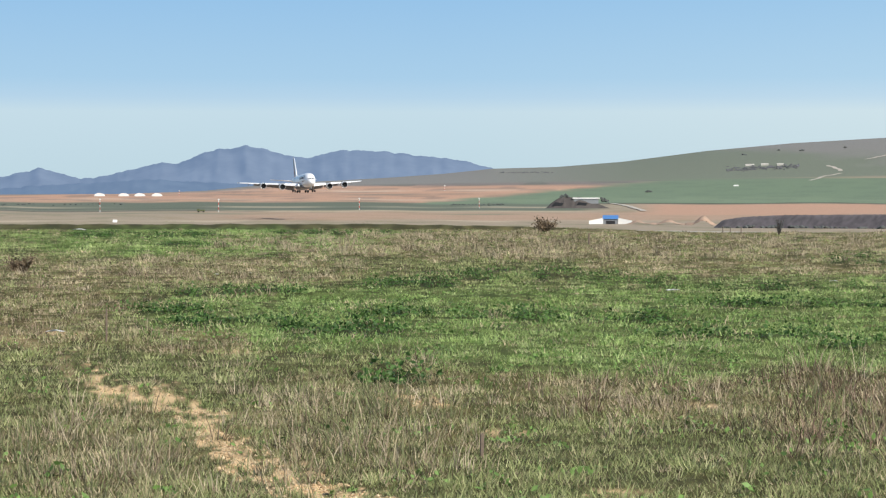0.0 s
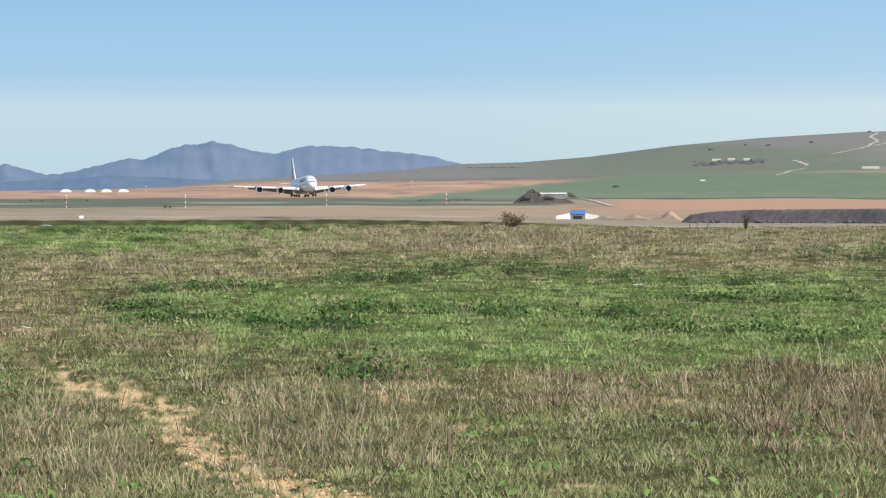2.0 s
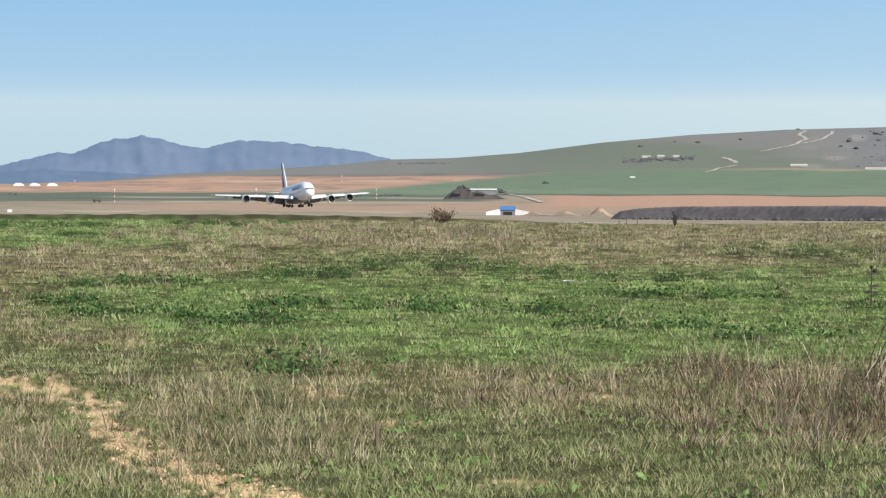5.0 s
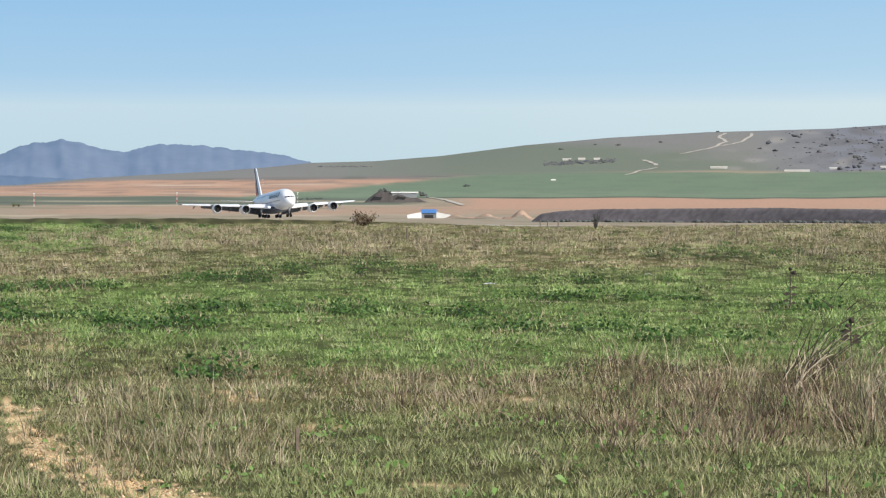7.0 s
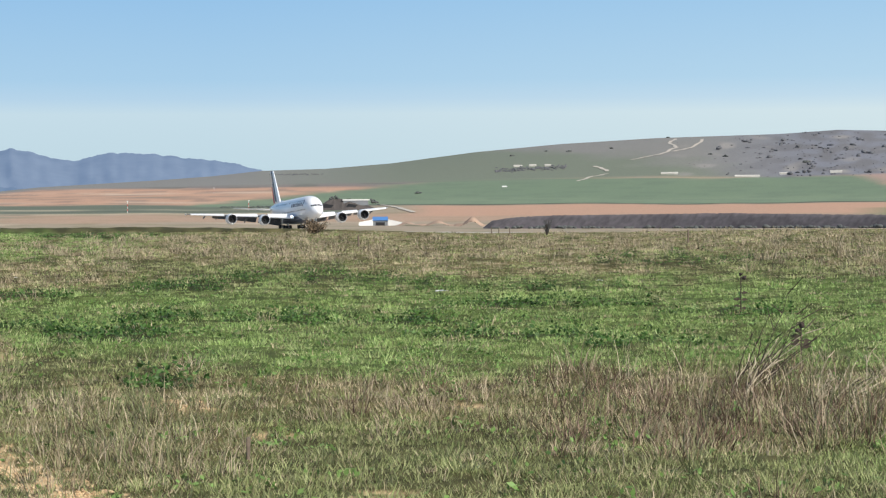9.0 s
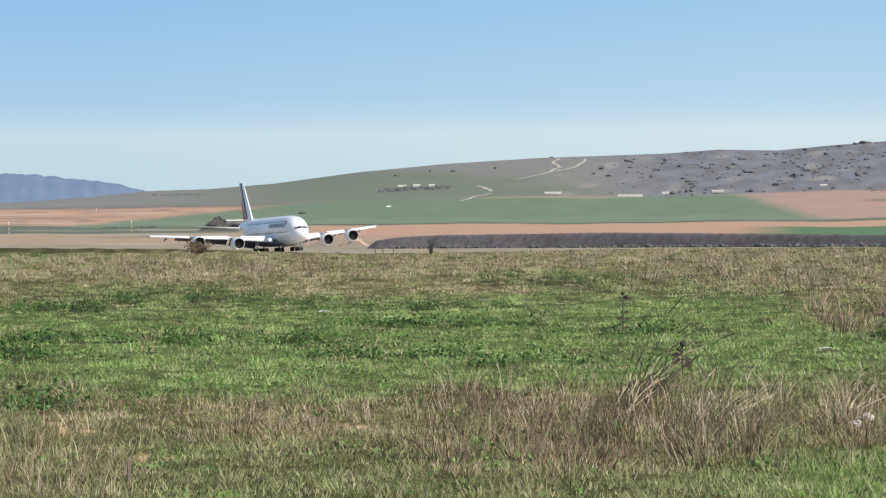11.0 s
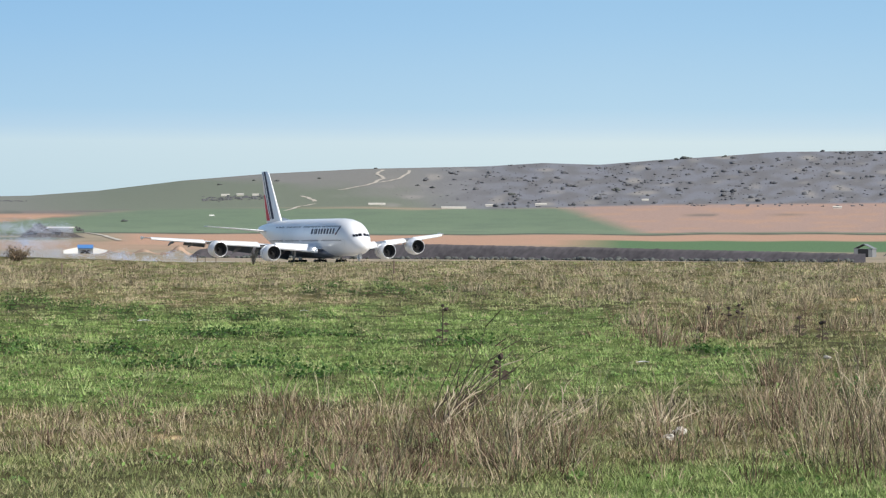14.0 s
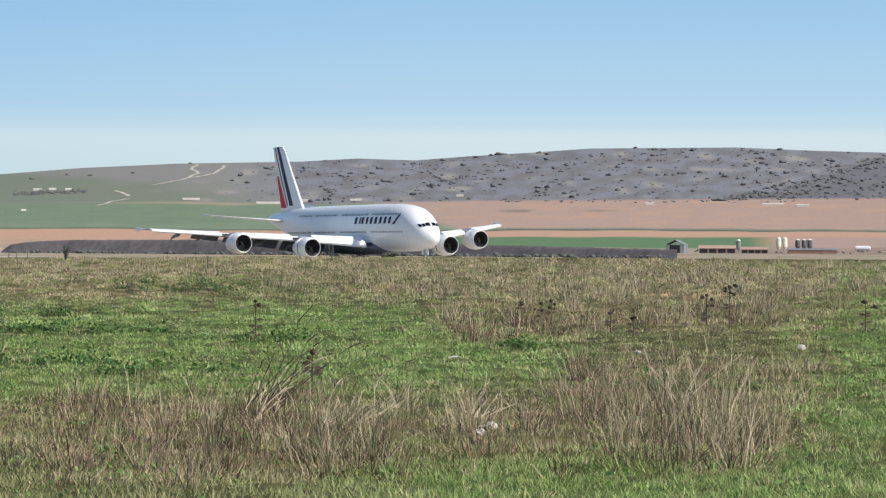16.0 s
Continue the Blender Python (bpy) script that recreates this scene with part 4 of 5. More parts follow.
def marker_mast(u, v, tall):
    x, y, z, r = spot(u, v)
    h = tall * r / F
    ob = empty("marker_mast", x, y, z - 0.1)
    tagged(ob, "slender red and white banded marker mast", "mast", "marker masts by the runway")
    n = 5
    for k in range(n):
        part("band", tube(bmesh.new(), (0, 0, h * k / n), (0, 0, h * (k + 1) / n), 0.24, 0.2), PLASTER if k % 2 == 0 else SIGNAL_RED, ob, "white band" if k % 2 == 0 else "red band")
    part("lamp_head", box(bmesh.new(), (-0.6, -0.3, h), (0.6, 0.3, h + 0.7), 0.08), PLASTER, ob, "white lamp head")


for u, v, tall in ((-784, -10, 20), (-603, -12, 22), (-396, -12, 22), (-148, -16, 20), (64, -19, 17), (-465, -40, 10), (3, -50, 9)):
    marker_mast(u, v, tall)


def utility_truck(u, v):
    x, y, z, r = spot(u, v)
    ob = empty("utility_truck", x, y, z, 75 - math.degrees(u / F))
    tagged(ob, "small olive service truck parked beside the runway", "truck")
    OLIVE = material("olive_paint", (0.10, 0.11, 0.05), 0.5, spread=0.1)
    part("cab", box(bmesh.new(), (-1.1, 0.8, 0.6), (1.1, 2.9, 2.4), 0.2), OLIVE, ob)
    part("bed", box(bmesh.new(), (-1.1, -3, 0.7), (1.1, 0.7, 1.9), 0.1), OLIVE, ob)
    part("windscreen", box(bmesh.new(), (-0.9, 2.88, 1.5), (0.9, 2.93, 2.2)), GLASS, ob, "dark windscreen")
    for a in (-1, 1):
        for b in (-2, 1.9):
            part("wheel", tube(bmesh.new(), (a * 0.85, b, 0.45), (a * 1.15, b, 0.45), 0.45, sides=14), RUBBER, ob, "black tyre")


utility_truck(-427, -12)


def signboard(u, v, wide, tall):
    x, y, z, r = spot(u, v)
    s = r / F
    ob = empty("signboard", x, y, z, -math.degrees(u / F))
    tagged(ob, "small white board on short legs beside the runway", "sign")
    part("panel", box(bmesh.new(), (-wide * s / 2, 0, 0.4), (wide * s / 2, 0.15, tall * s), 0.03), PLASTER, ob)
    for k in (-1, 1):
        part("leg", tube(bmesh.new(), (k * wide * s * 0.35, 0.07, -0.2), (k * wide * s * 0.35, 0.07, 0.5), 0.06), STEEL, ob)


signboard(-577, 7, 8, 6)
signboard(516, -57, 9, 3)

# the farm at the end of the bank
barn = shed(1680, 12, 14, 9, 4.2, 6.6, ROOF_GREY, ROOF_GREY, "grey gabled barn with a dark open doorway", turn=90 - math.degrees(1680 / F) - 8, name="barn")
part("door", box(bmesh.new(), (-7.08, 2.0, 0.3), (-6.9, 7.0, 4.3)), DARK, barn, "dark open doorway")
for u, wide, wall, peak, label in ((1735, 18, 2.5, 3.9, "long brown farm shed with a pink roof and dark bays"), (1800, 13, 2.0, 3.2, "low farm shed with a pink roof and dark bays")):
    ob = shed(u, 12, wide, 9, wall, peak, BRICKISH, ROOF_PALE, label, name="farm_shed")
    for k in range(4):
        at = -wide / 2 + wide * (k + 0.5) / 4
        part("bay", box(bmesh.new(), (at - wide * 0.1, -0.06, 0.3), (at + wide * 0.1, 0.1, wall * 0.95)), DARK, ob, "dark open bay")
shed(1900, 12, 24, 8, 1.8, 2.6, BRICKISH, ROOF_GREY, "long low brown shed behind the silos", name="farm_shed")


def silo(u, v, wide, tall, mat, label):
    x, y, z, r = spot(u, v)
    s = r / F
    ob = empty("silo", x, y, z)
    tagged(ob, label, "silo", "silos on the farm")
    w, h = wide * s / 2, tall * s
    ring = lambda rr, zz: [(rr * math.cos(a), rr * math.sin(a), zz) for a in np.linspace(0, 2 * math.pi, 17)[:-1]]
    part("tank", loft(bmesh.new(), [ring(w * 0.25, h * 0.12), ring(w, h * 0.35), ring(w, h * 0.88)]), mat, ob, smooth=False)
    part("cap", loft(bmesh.new(), [ring(w * 1.04, h * 0.88), ring(w * 0.35, h * 0.98), ring(w * 0.3, h)]), SILO_WHITE, ob, "pale conical cap")
    for k in range(4):
        a = math.pi / 4 + k * math.pi / 2
        part("leg", tube(bmesh.new(), (w * 0.85 * math.cos(a), w * 0.85 * math.sin(a), -0.2), (w * 0.85 * math.cos(a), w * 0.85 * math.sin(a), h * 0.4), 0.09), STEEL, ob)


for u in (1842, 1852.5):
    silo(u, 9, 9, 26, SILO_WHITE, "cream feed silo with a conical cap")
for u in (1875, 1886, 1896):
    silo(u, 8, 9, 22, SILO_DARK, "dark feed silo with a pale cap")
silo(1772, 11, 8, 24, ROOF_GREY, "grey slender silo beside a farm shed")


def tank(u, v):
    x, y, z, r = spot(u, v)
    ob = empty("white_tank", x, y, z, -math.degrees(u / F))
    tagged(ob, "white horizontal storage tank on cradles", "tank")
    ring = lambda xx, rr: [(xx, rr * math.cos(a), 2.1 + rr * math.sin(a)) for a in np.linspace(0, 2 * math.pi, 17)[:-1]]
    part("shell", loft(bmesh.new(), [ring(-4.2, 0.5), ring(-3.8, 1.2), ring(3.8, 1.2), ring(4.2, 0.5)]), PLASTER, ob, smooth=False)
    for k in (-2.4, 2.4):
        part("cradle", box(bmesh.new(), (k - 0.3, -1, -0.2), (k + 0.3, 1, 1.3)), ROOF_GREY, ob)


tank(1987, 9)


# ---------------------------------------------------------------- scrub on the hill
def scrub_mesh(name, places, mat, rng):
    base = bmesh.new()
    bmesh.ops.create_icosphere(base, subdivisions=1, radius=1.0)
    co = np.array([v.co[:] for v in base.verts])
    base.verts.index_update()
    tri = np.array([[v.index for v in f.verts] for f in base.faces])
    base.free()
    vs, ls = [], []
    for x, y, z, size in places:
        for k in range(3):
            j = co * rng.uniform(0.6, 1.25, (len(co), 1)) * size * rng.uniform(0.5, 0.9) * np.array([1.25, 1.0, 0.72])
            off = rng.normal(0, size * 0.5, 3) * np.array([1, 1, 0.25])
            ls.append(tri + len(vs) * len(co))
            vs.append(j + np.array([x, y, z + size * 0.35]) + off)
    verts, loops = np.concatenate(vs), np.concatenate(ls).ravel()
    return big_mesh(name, verts, loops, np.full(len(loops) // 3, 3), mat, np.full((len(verts), 3), 0.05))


def hill_scrub():
    rng = np.random.default_rng(15)
    places = []
    while len(places) < 900:
        u = rng.uniform(880, 2150)
        k = rng.uniform(0, 1)
        top, foot = float(table(u, HILL)), float(table(u, FOOT))
        if rng.uniform() > np.clip((u - 850) / 250, 0.12, 1) * (0.35 + 0.65 * k):
            continue
        if float(lump(np.array([u]), np.array([k * 300]), 77, 160)[0]) < rng.uniform(-0.9, 0.7):
            continue
        x, y, z, r = spot(u, foot + (top - foot) * (0.03 + 0.95 * k))
        places.append((x, y, z, rng.choice([0.8, 1.4, 2.3, 3.8], p=[0.36, 0.34, 0.22, 0.08])))
    for k in range(700):  # low cushions of scrub all over the dry slope
        u = rng.uniform(820, 2150)
        if rng.uniform() > np.clip((u - 780) / 350, 0.1, 1):
            continue
        top, foot = float(table(u, HILL)), float(table(u, FOOT))
        x, y, z, r = spot(u, foot + (top - foot) * rng.uniform(0.02, 0.97))
        places.append((x, y, z, rng.uniform(0.4, 0.9)))
    for u in np.arange(1730, 2150, 3.0):  # the darker wooded spur
        for q in range(2):
            v = -80 - rng.uniform(0, 1) ** 0.7 * np.clip((u - 1745) / 260, 0, 1) * 78
            x, y, z, r = spot(u, v)
            places.append((x, y, z, rng.uniform(1.2, 3.2)))
    for k in range(150):  # hedgerow by the hillside houses
        u = rng.uniform(500, 625)
        x, y, z, r = spot(u, -86 - 6 * (u - 500) / 125 + rng.normal(0, 2.0))
        places.append((x, y, z, rng.uniform(0.9, 2.0)))
    for k in range(60):  # a far strip of wood on the low ridge
        x, y, z, r = spot(rng.uniform(100, 195), -82 + rng.normal(0, 0.5))
        places.append((x, y, z, rng.uniform(0.6, 1.2)))
    for k in range(40):  # hedge line at the foot of the hill
        u = rng.uniform(1350, 1900)
        x, y, z, r = spot(u, -78 + rng.normal(0, 1))
        places.append((x, y, z, rng.uniform(0.8, 1.6)))
    ob = new("hillside_scrub", scrub_mesh("hillside_scrub", places, HAZED_SCRUB, rng))
    tagged(ob, "dark scattered scrub and low trees on the dry hill, greyed with painted haze", "scrub", kind="stuff")
    lone = [(1351, -160, 7), (1336, -158, 4.5), (1308, -155, 4.5), (1420, -163, 4), (805, -142, 3), (362, -47, 3.4), (530, -112, 3), (630, -119, 4), (705, -124, 3), (590, -120, 2.4), (905, -108, 4), (878, -112, 3), (1045, -96, 5), (1230, -104, 6), (1590, -172, 4)]
    for u, v, size in lone:
        x, y, z, r = spot(u, v)
        me = scrub_mesh("hill_tree", [(0, 0, 0.8, size * 0.62), (size * 0.5, 0, 0.5, size * 0.5), (-size * 0.5, 0, 0.4, size * 0.45)], SCRUB, rng)
        t = new("hill_tree", me)
        t.matrix_basis = pose(x, y, z - 0.3)
        tagged(t, "dark round holm oak standing alone on the hill", "tree", "lone trees on the hill")
    places = []
    for k in range(170):  # low growth along the dark bank
        u = rng.uniform(490, 1640)
        r = float(np.interp(u, (478, 1665), (1060, 800))) - rng.uniform(1, 10)
        x, y = xy(u, r)
        places.append((float(x), float(y), ground_at(float(x), float(y)), rng.uniform(0.5, 1.5)))
    for k in range(60):  # hedge along the edge of the green field
        x, y, z, r = spot(rng.choice([rng.uniform(15, 110), rng.uniform(-780, -560)]), -25 + rng.normal(0, 0.7))
        places.append((x, y, z, rng.uniform(0.5, 1.2)))
    for k in range(70):  # hedge and weeds round the farm
        x, y, z, r = spot(rng.uniform(1350, 2050), rng.uniform(8, 12))
        places.append((x, y, z, rng.uniform(0.4, 1.0)))
    tagged(new("bank_scrub", scrub_mesh("bank_scrub", places, SCRUB, rng)), "low dark bushes along the foot of the bank", "scrub", kind="stuff")


hill_scrub()


# ---------------------------------------------------------------- the meadow
def spread(rng, n, power, lo, hi):
    """Places in the meadow, denser where growth looks finer: bearing and dip."""
    q = rng.uniform(0, 1, n)
    e = 1 - power
    v = (lo ** e + q * (hi ** e - lo ** e)) ** (1 / e)
    return rng.uniform(-870, 2130, n), v


def on_ground(u, v):
    r = EYE * F / v
    for _ in range(9):
        r = 0.5 * (r + (EYE - land_z(u, r)) * F / v)
    return r


def blades(name, mat, u, v, height, width, lean, aim, tone, rng, label, category, fine=True):
    """Grass leaning away from the middle of its tussock; fine blades bend, plain ones are single slivers."""
    r = on_ground(u, v)
    x, y = xy(u, r)
    z = land_z(u, r) - 0.01
    n = len(u)
    a, f = aim + rng.normal(0, 0.7, n), rng.normal(0, 0.9, n)
    w = np.maximum(width, (1.15 if fine else 2.1) * r / F)
    dx, dy = np.cos(f) * w / 2, np.sin(f) * w / 2
    lx, ly = np.cos(a) * lean * height, np.sin(a) * lean * height
    shape = ((-1, 0, 0), (1, 0, 0), (0.75, 0.55, 0.35), (-0.75, 0.55, 0.35), (0, 1, 1)) if fine else ((-1, 0, 0), (1, 0, 0), (0, 1, 1))
    m = len(shape)
    p = np.empty((n, m, 3))
    for k, (s, hh, ll) in enumerate(shape):
        p[:, k] = np.stack([x + s * dx + ll * lx, y + s * dy + ll * ly, z + hh * height * np.sqrt(np.maximum(0.1, 1 - lean ** 2 * 0.5))], 1)
    base = (np.arange(n) * m)[:, None]
    if fine:
        loops, sizes = np.concatenate([base + np.array([[0, 1, 2, 3]]), base + np.array([[3, 2, 4]])], 1), np.tile([4, 3], n)
    else:
        loops, sizes = base + np.array([[0, 1, 2]]), np.full(n, 3)
    me = big_mesh(name, p.reshape(-1, 3), loops.ravel(), sizes, mat, np.repeat(np.clip(tone, 0.004, 0.9), m, 0))
    tagged(new(name, me), label, category, kind="stuff")


def leaves(name, mat, u, v, lift, size, tone, rng, label, category):
    r = on_ground(u, v)
    x, y = xy(u, r)
    z = land_z(u, r) + lift
    n = len(u)
    s = np.maximum(size, 1.5 * r / F)
    d = rng.normal(0, 1, (n, 3)) * np.array([0.55, 0.55, 1.0]) + np.array([0, -0.25, 0.5])
    d /= np.linalg.norm(d, axis=1, keepdims=True)
    t = np.cross(d, rng.normal(0, 1, (n, 3)))
    t /= np.linalg.norm(t, axis=1, keepdims=True)
    b = np.cross(d, t)
    c = np.stack([x, y, z], 1)
    p = np.stack([c - t * s[:, None], c + b * s[:, None] * 0.55, c + t * s[:, None], c - b * s[:, None] * 0.55], 1)
    me = big_mesh(name, p.reshape(-1, 3), np.arange(n * 4), np.full(n, 4), mat, np.repeat(np.clip(tone, 0.004, 0.9), 4, 0))
    tagged(new(name, me), label, category, kind="stuff")


def shade_of(rng, n, *colors):
    """Random mixtures of some colours, blade by blade."""
    c = np.array(colors)
    k = rng.integers(0, len(c), n)
    j = rng.integers(0, len(c), n)
    t = rng.uniform(0, 1, (n, 1))
    return (c[k] * t + c[j] * (1 - t)) * rng.uniform(0.75, 1.25, (n, 1))


EDGE = [(-100, 7.6), (106, 12.0), (300, 17.2), (430, 23.2), (700, 23.2), (1000, 19.2), (1900, 22.0)]  # dip of the meadow's far edge


def tussocks(rng, count, each, power, reach, lo=9.0, hi=530.0):
    """Round tussocks of growth: bearing and dip of each blade, its way out of the middle, and its tussock's own draws."""
    u, v = spread(rng, count, power, lo, hi)
    inside = v > table(u, EDGE)
    u, v, count = u[inside], v[inside], int(inside.sum())
    size = reach * rng.lognormal(0, 0.45, count) * (1 + 70 / v)
    draw = rng.uniform(0, 1, (count, 4))
    i = np.repeat(np.arange(count), each)
    aim, out = rng.uniform(0, 2 * np.pi, len(i)), np.sqrt(rng.uniform(0, 1, len(i)))
    r = EYE * F / v[i]
    bearing = u[i] + np.cos(aim) * out * size[i] * F / r
    dip = EYE * F / (r + np.sin(aim) * out * size[i])
    return bearing, np.clip(dip, lo * 0.95, hi * 1.05), aim, out, draw[i], u[i], v[i]


def mixture(draw, colors, rng, wide=0.10):
    """One mixture of the colours a tussock, with slight change from blade to blade."""
    c = np.array(colors)
    x = draw * (len(c) - 1)
    k = np.minimum(x.astype(int), len(c) - 2)
    t = (x - k)[:, None]
    return (c[k] * (1 - t) + c[k + 1] * t) * rng.uniform(1 - wide, 1 + wide, (len(draw), 1))


def patchy(u, v):
    """Broad and small changes of vigour over the meadow."""
    return 0.6 * lump(u, v * 2.6, 71, 150) + 0.45 * lump(u, v * 2.6, 72, 48)


def build_meadow():
    rng = np.random.default_rng(7)
    # short turf in low cushions, thin in places, on all but the sandy path
    u, v, aim, out, draw, cu, cv = tussocks(rng, 52000, 21, 0.88, 0.20)
    sand, rich, deep = sandy(u, v), patchy(cu, cv), growth(cu, cv, DARK_WEED, 33, 0.9)
    keep = (draw[:, 3] > 0.85 * deep) & (rng.uniform(0, 1, len(u)) > sand * 0.97) & (draw[:, 0] < 0.92 + 0.4 * rich + np.clip((170 - cv) / 150, 0, 0.6))
    u, v, aim, out, draw, cu, cv, rich = [q[keep] for q in (u, v, aim, out, draw, cu, cv, rich)]
    lush, dry = growth(cu, cv, LUSH, 32)[:, None], growth(cu, cv, DRYLAND, 31)[:, None]
    n = len(u)
    olive = mixture(draw[:, 1], [(0.10, 0.13, 0.045), (0.225, 0.255, 0.10), (0.30, 0.32, 0.14), (0.38, 0.365, 0.195)], rng)
    green = mixture(draw[:, 1], [(0.09, 0.145, 0.04), (0.21, 0.30, 0.092), (0.285, 0.375, 0.13), (0.35, 0.42, 0.175)], rng)
    straw = mixture(draw[:, 1], [(0.17, 0.155, 0.075), (0.33, 0.275, 0.16), (0.47, 0.39, 0.25), (0.41, 0.335, 0.215)], rng)
    tone = olive * (1 - lush) + green * lush
    dead = (draw[:, 2:3] < 0.10 + 0.50 * dry * (1 - 0.5 * lush)) * 1.0
    tone = tone * (1 - dead) + straw * dead
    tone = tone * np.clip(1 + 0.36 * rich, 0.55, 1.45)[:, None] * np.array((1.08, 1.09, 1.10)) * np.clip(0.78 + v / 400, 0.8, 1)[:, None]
    tall = (0.028 + 0.065 * draw[:, 3] ** 2) * np.clip(1 + (120 - v) / 90, 1, 1.9) * (1.15 - 0.6 * out ** 2) * rng.uniform(0.6, 1.2, n) * np.clip(1 + 0.4 * rich, 0.5, 1.5)
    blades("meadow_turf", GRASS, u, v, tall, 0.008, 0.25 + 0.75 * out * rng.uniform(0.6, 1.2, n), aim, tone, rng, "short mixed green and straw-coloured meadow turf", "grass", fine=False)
    # fresh leafy growth in the lush strips
    u, v, aim, out, draw, cu, cv = tussocks(rng, 30000, 15, 0.84, 0.18)
    lush, rich = growth(cu, cv, LUSH, 32), patchy(cu + 500, cv)
    keep = (draw[:, 0] < lush * (0.45 + 0.5 * rich)) & (sandy(u, v) < 0.3) & (draw[:, 3] > 0.9 * growth(cu, cv, DARK_WEED, 33, 0.9))
    u, v, aim, out, draw, rich = [q[keep] for q in (u, v, aim, out, draw, rich)]
    n = len(u)
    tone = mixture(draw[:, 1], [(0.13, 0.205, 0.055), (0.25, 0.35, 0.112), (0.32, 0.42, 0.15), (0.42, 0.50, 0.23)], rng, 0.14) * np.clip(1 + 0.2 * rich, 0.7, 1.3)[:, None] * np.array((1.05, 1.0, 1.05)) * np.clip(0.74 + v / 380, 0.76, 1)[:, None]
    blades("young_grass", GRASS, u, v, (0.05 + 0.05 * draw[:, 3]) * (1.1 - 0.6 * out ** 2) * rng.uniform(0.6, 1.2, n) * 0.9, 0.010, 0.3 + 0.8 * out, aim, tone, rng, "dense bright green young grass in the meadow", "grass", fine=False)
    # coarse tussocks: olive ones scattered widely, dry ones in stands
    u, v, aim, out, draw, cu, cv = tussocks(rng, 19000, 30, 0.90, 0.17)
    dry = growth(cu, cv, DRYLAND, 31)
    stand, height, russet = np.zeros(len(u)), np.full(len(u), 0.13), np.full(len(u), 0.25)
    eu, ev = cu + 55 * lump(cu, cv * 2.6, 44, 120), cv * (1 + 0.13 * lump(cu, cv * 2.6, 45, 110))  # ragged edges
    for a, b, p, q, h, red in STANDS:
        k = oval(eu, ev, a, b, p, q, 0.9)
        better = k > stand
        stand, height, russet = np.where(better, k, stand), np.where(better & (k > 0.2), h, height), np.where(better & (k > 0.2), red, russet)
    rich = lump(cu, cv * 2.6, 41, 80) * 0.7 + lump(cu, cv * 2.6, 42, 26) * 0.6
    chance = 0.045 + 0.16 * dry + stand * np.clip(0.50 + 0.85 * rich, 0.03, 1)
    keep = (draw[:, 0] < chance) & (rng.uniform(0, 1, len(u)) > sandy(u, v) * 0.97)
    u, v, aim, out, draw, rich, stand, height, russet, dry = [q[keep] for q in (u, v, aim, out, draw, rich, stand, height, russet, dry)]
    n = len(u)
    pale = mixture(draw[:, 1], [(0.13, 0.10, 0.062), (0.30, 0.24, 0.15), (0.43, 0.355, 0.24), (0.35, 0.275, 0.195), (0.52, 0.44, 0.31)], rng, 0.3)
    red = mixture(draw[:, 1], [(0.055, 0.035, 0.024), (0.135, 0.085, 0.06), (0.225, 0.148, 0.108), (0.37, 0.275, 0.205)], rng, 0.35)
    olive = mixture(draw[:, 1], [(0.10, 0.12, 0.052), (0.19, 0.205, 0.095), (0.28, 0.275, 0.15)], rng, 0.2)
    is_red = (draw[:, 2] < russet)[:, None] * 1.0
    is_olive = (((draw[:, 2] * 7.3) % 1) < np.where(stand > 0.25, np.where(russet > 0.05, 0.22, 0.5), 0.75 - 0.4 * dry))[:, None] * 1.0
    tone = (pale * (1 - is_red) + red * is_red) * (1 - is_olive) + olive * is_olive
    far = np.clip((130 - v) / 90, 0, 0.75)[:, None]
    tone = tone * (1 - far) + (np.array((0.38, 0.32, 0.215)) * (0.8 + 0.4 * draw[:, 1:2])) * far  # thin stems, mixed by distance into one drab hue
    glint = rng.uniform(0, 1, n) < 0.05 * (v > 110)  # a few bleached blades in each
    tone[glint] = shade_of(rng, int(glint.sum()), (0.52, 0.44, 0.32), (0.45, 0.37, 0.26))
    tall = height * (0.35 + 1.0 * draw[:, 3] ** 1.3) * (1.1 - 0.5 * out ** 2) * rng.uniform(0.35, 1.2, n) * np.clip(1 + 0.35 * rich, 0.6, 1.4)
    foot_shade = rng.uniform(0, 1, n) < 0.22 + 0.36 * stand  # short dark brown blades stand in for the shade at the foot
    tall[foot_shade] *= 0.38
    tone[foot_shade] = shade_of(rng, int(foot_shade.sum()), (0.085, 0.06, 0.04), (0.14, 0.10, 0.068), (0.05, 0.036, 0.024))
    lean = 0.12 + 0.95 * out * rng.uniform(0.3, 1.3, n)
    bent = rng.uniform(0, 1, n) < 0.10
    lean[bent] = rng.uniform(0.9, 1.3, int(bent.sum()))
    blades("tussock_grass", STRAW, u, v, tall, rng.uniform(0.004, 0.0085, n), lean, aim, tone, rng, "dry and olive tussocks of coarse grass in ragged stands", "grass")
    # dead brown litter lying between the tussocks, also painting in the shaded gaps
    u, v, aim, out, draw, cu, cv = tussocks(rng, 9000, 12, 0.9, 0.12)
    dry = growth(cu, cv, DRYLAND, 31)
    keep = (draw[:, 0] < 0.16 + 0.35 * dry) & (sandy(u, v) < 0.5)
    u, v, aim, draw = u[keep], v[keep], aim[keep], draw[keep]
    n = len(u)
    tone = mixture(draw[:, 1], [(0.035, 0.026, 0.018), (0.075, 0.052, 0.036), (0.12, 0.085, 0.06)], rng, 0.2)
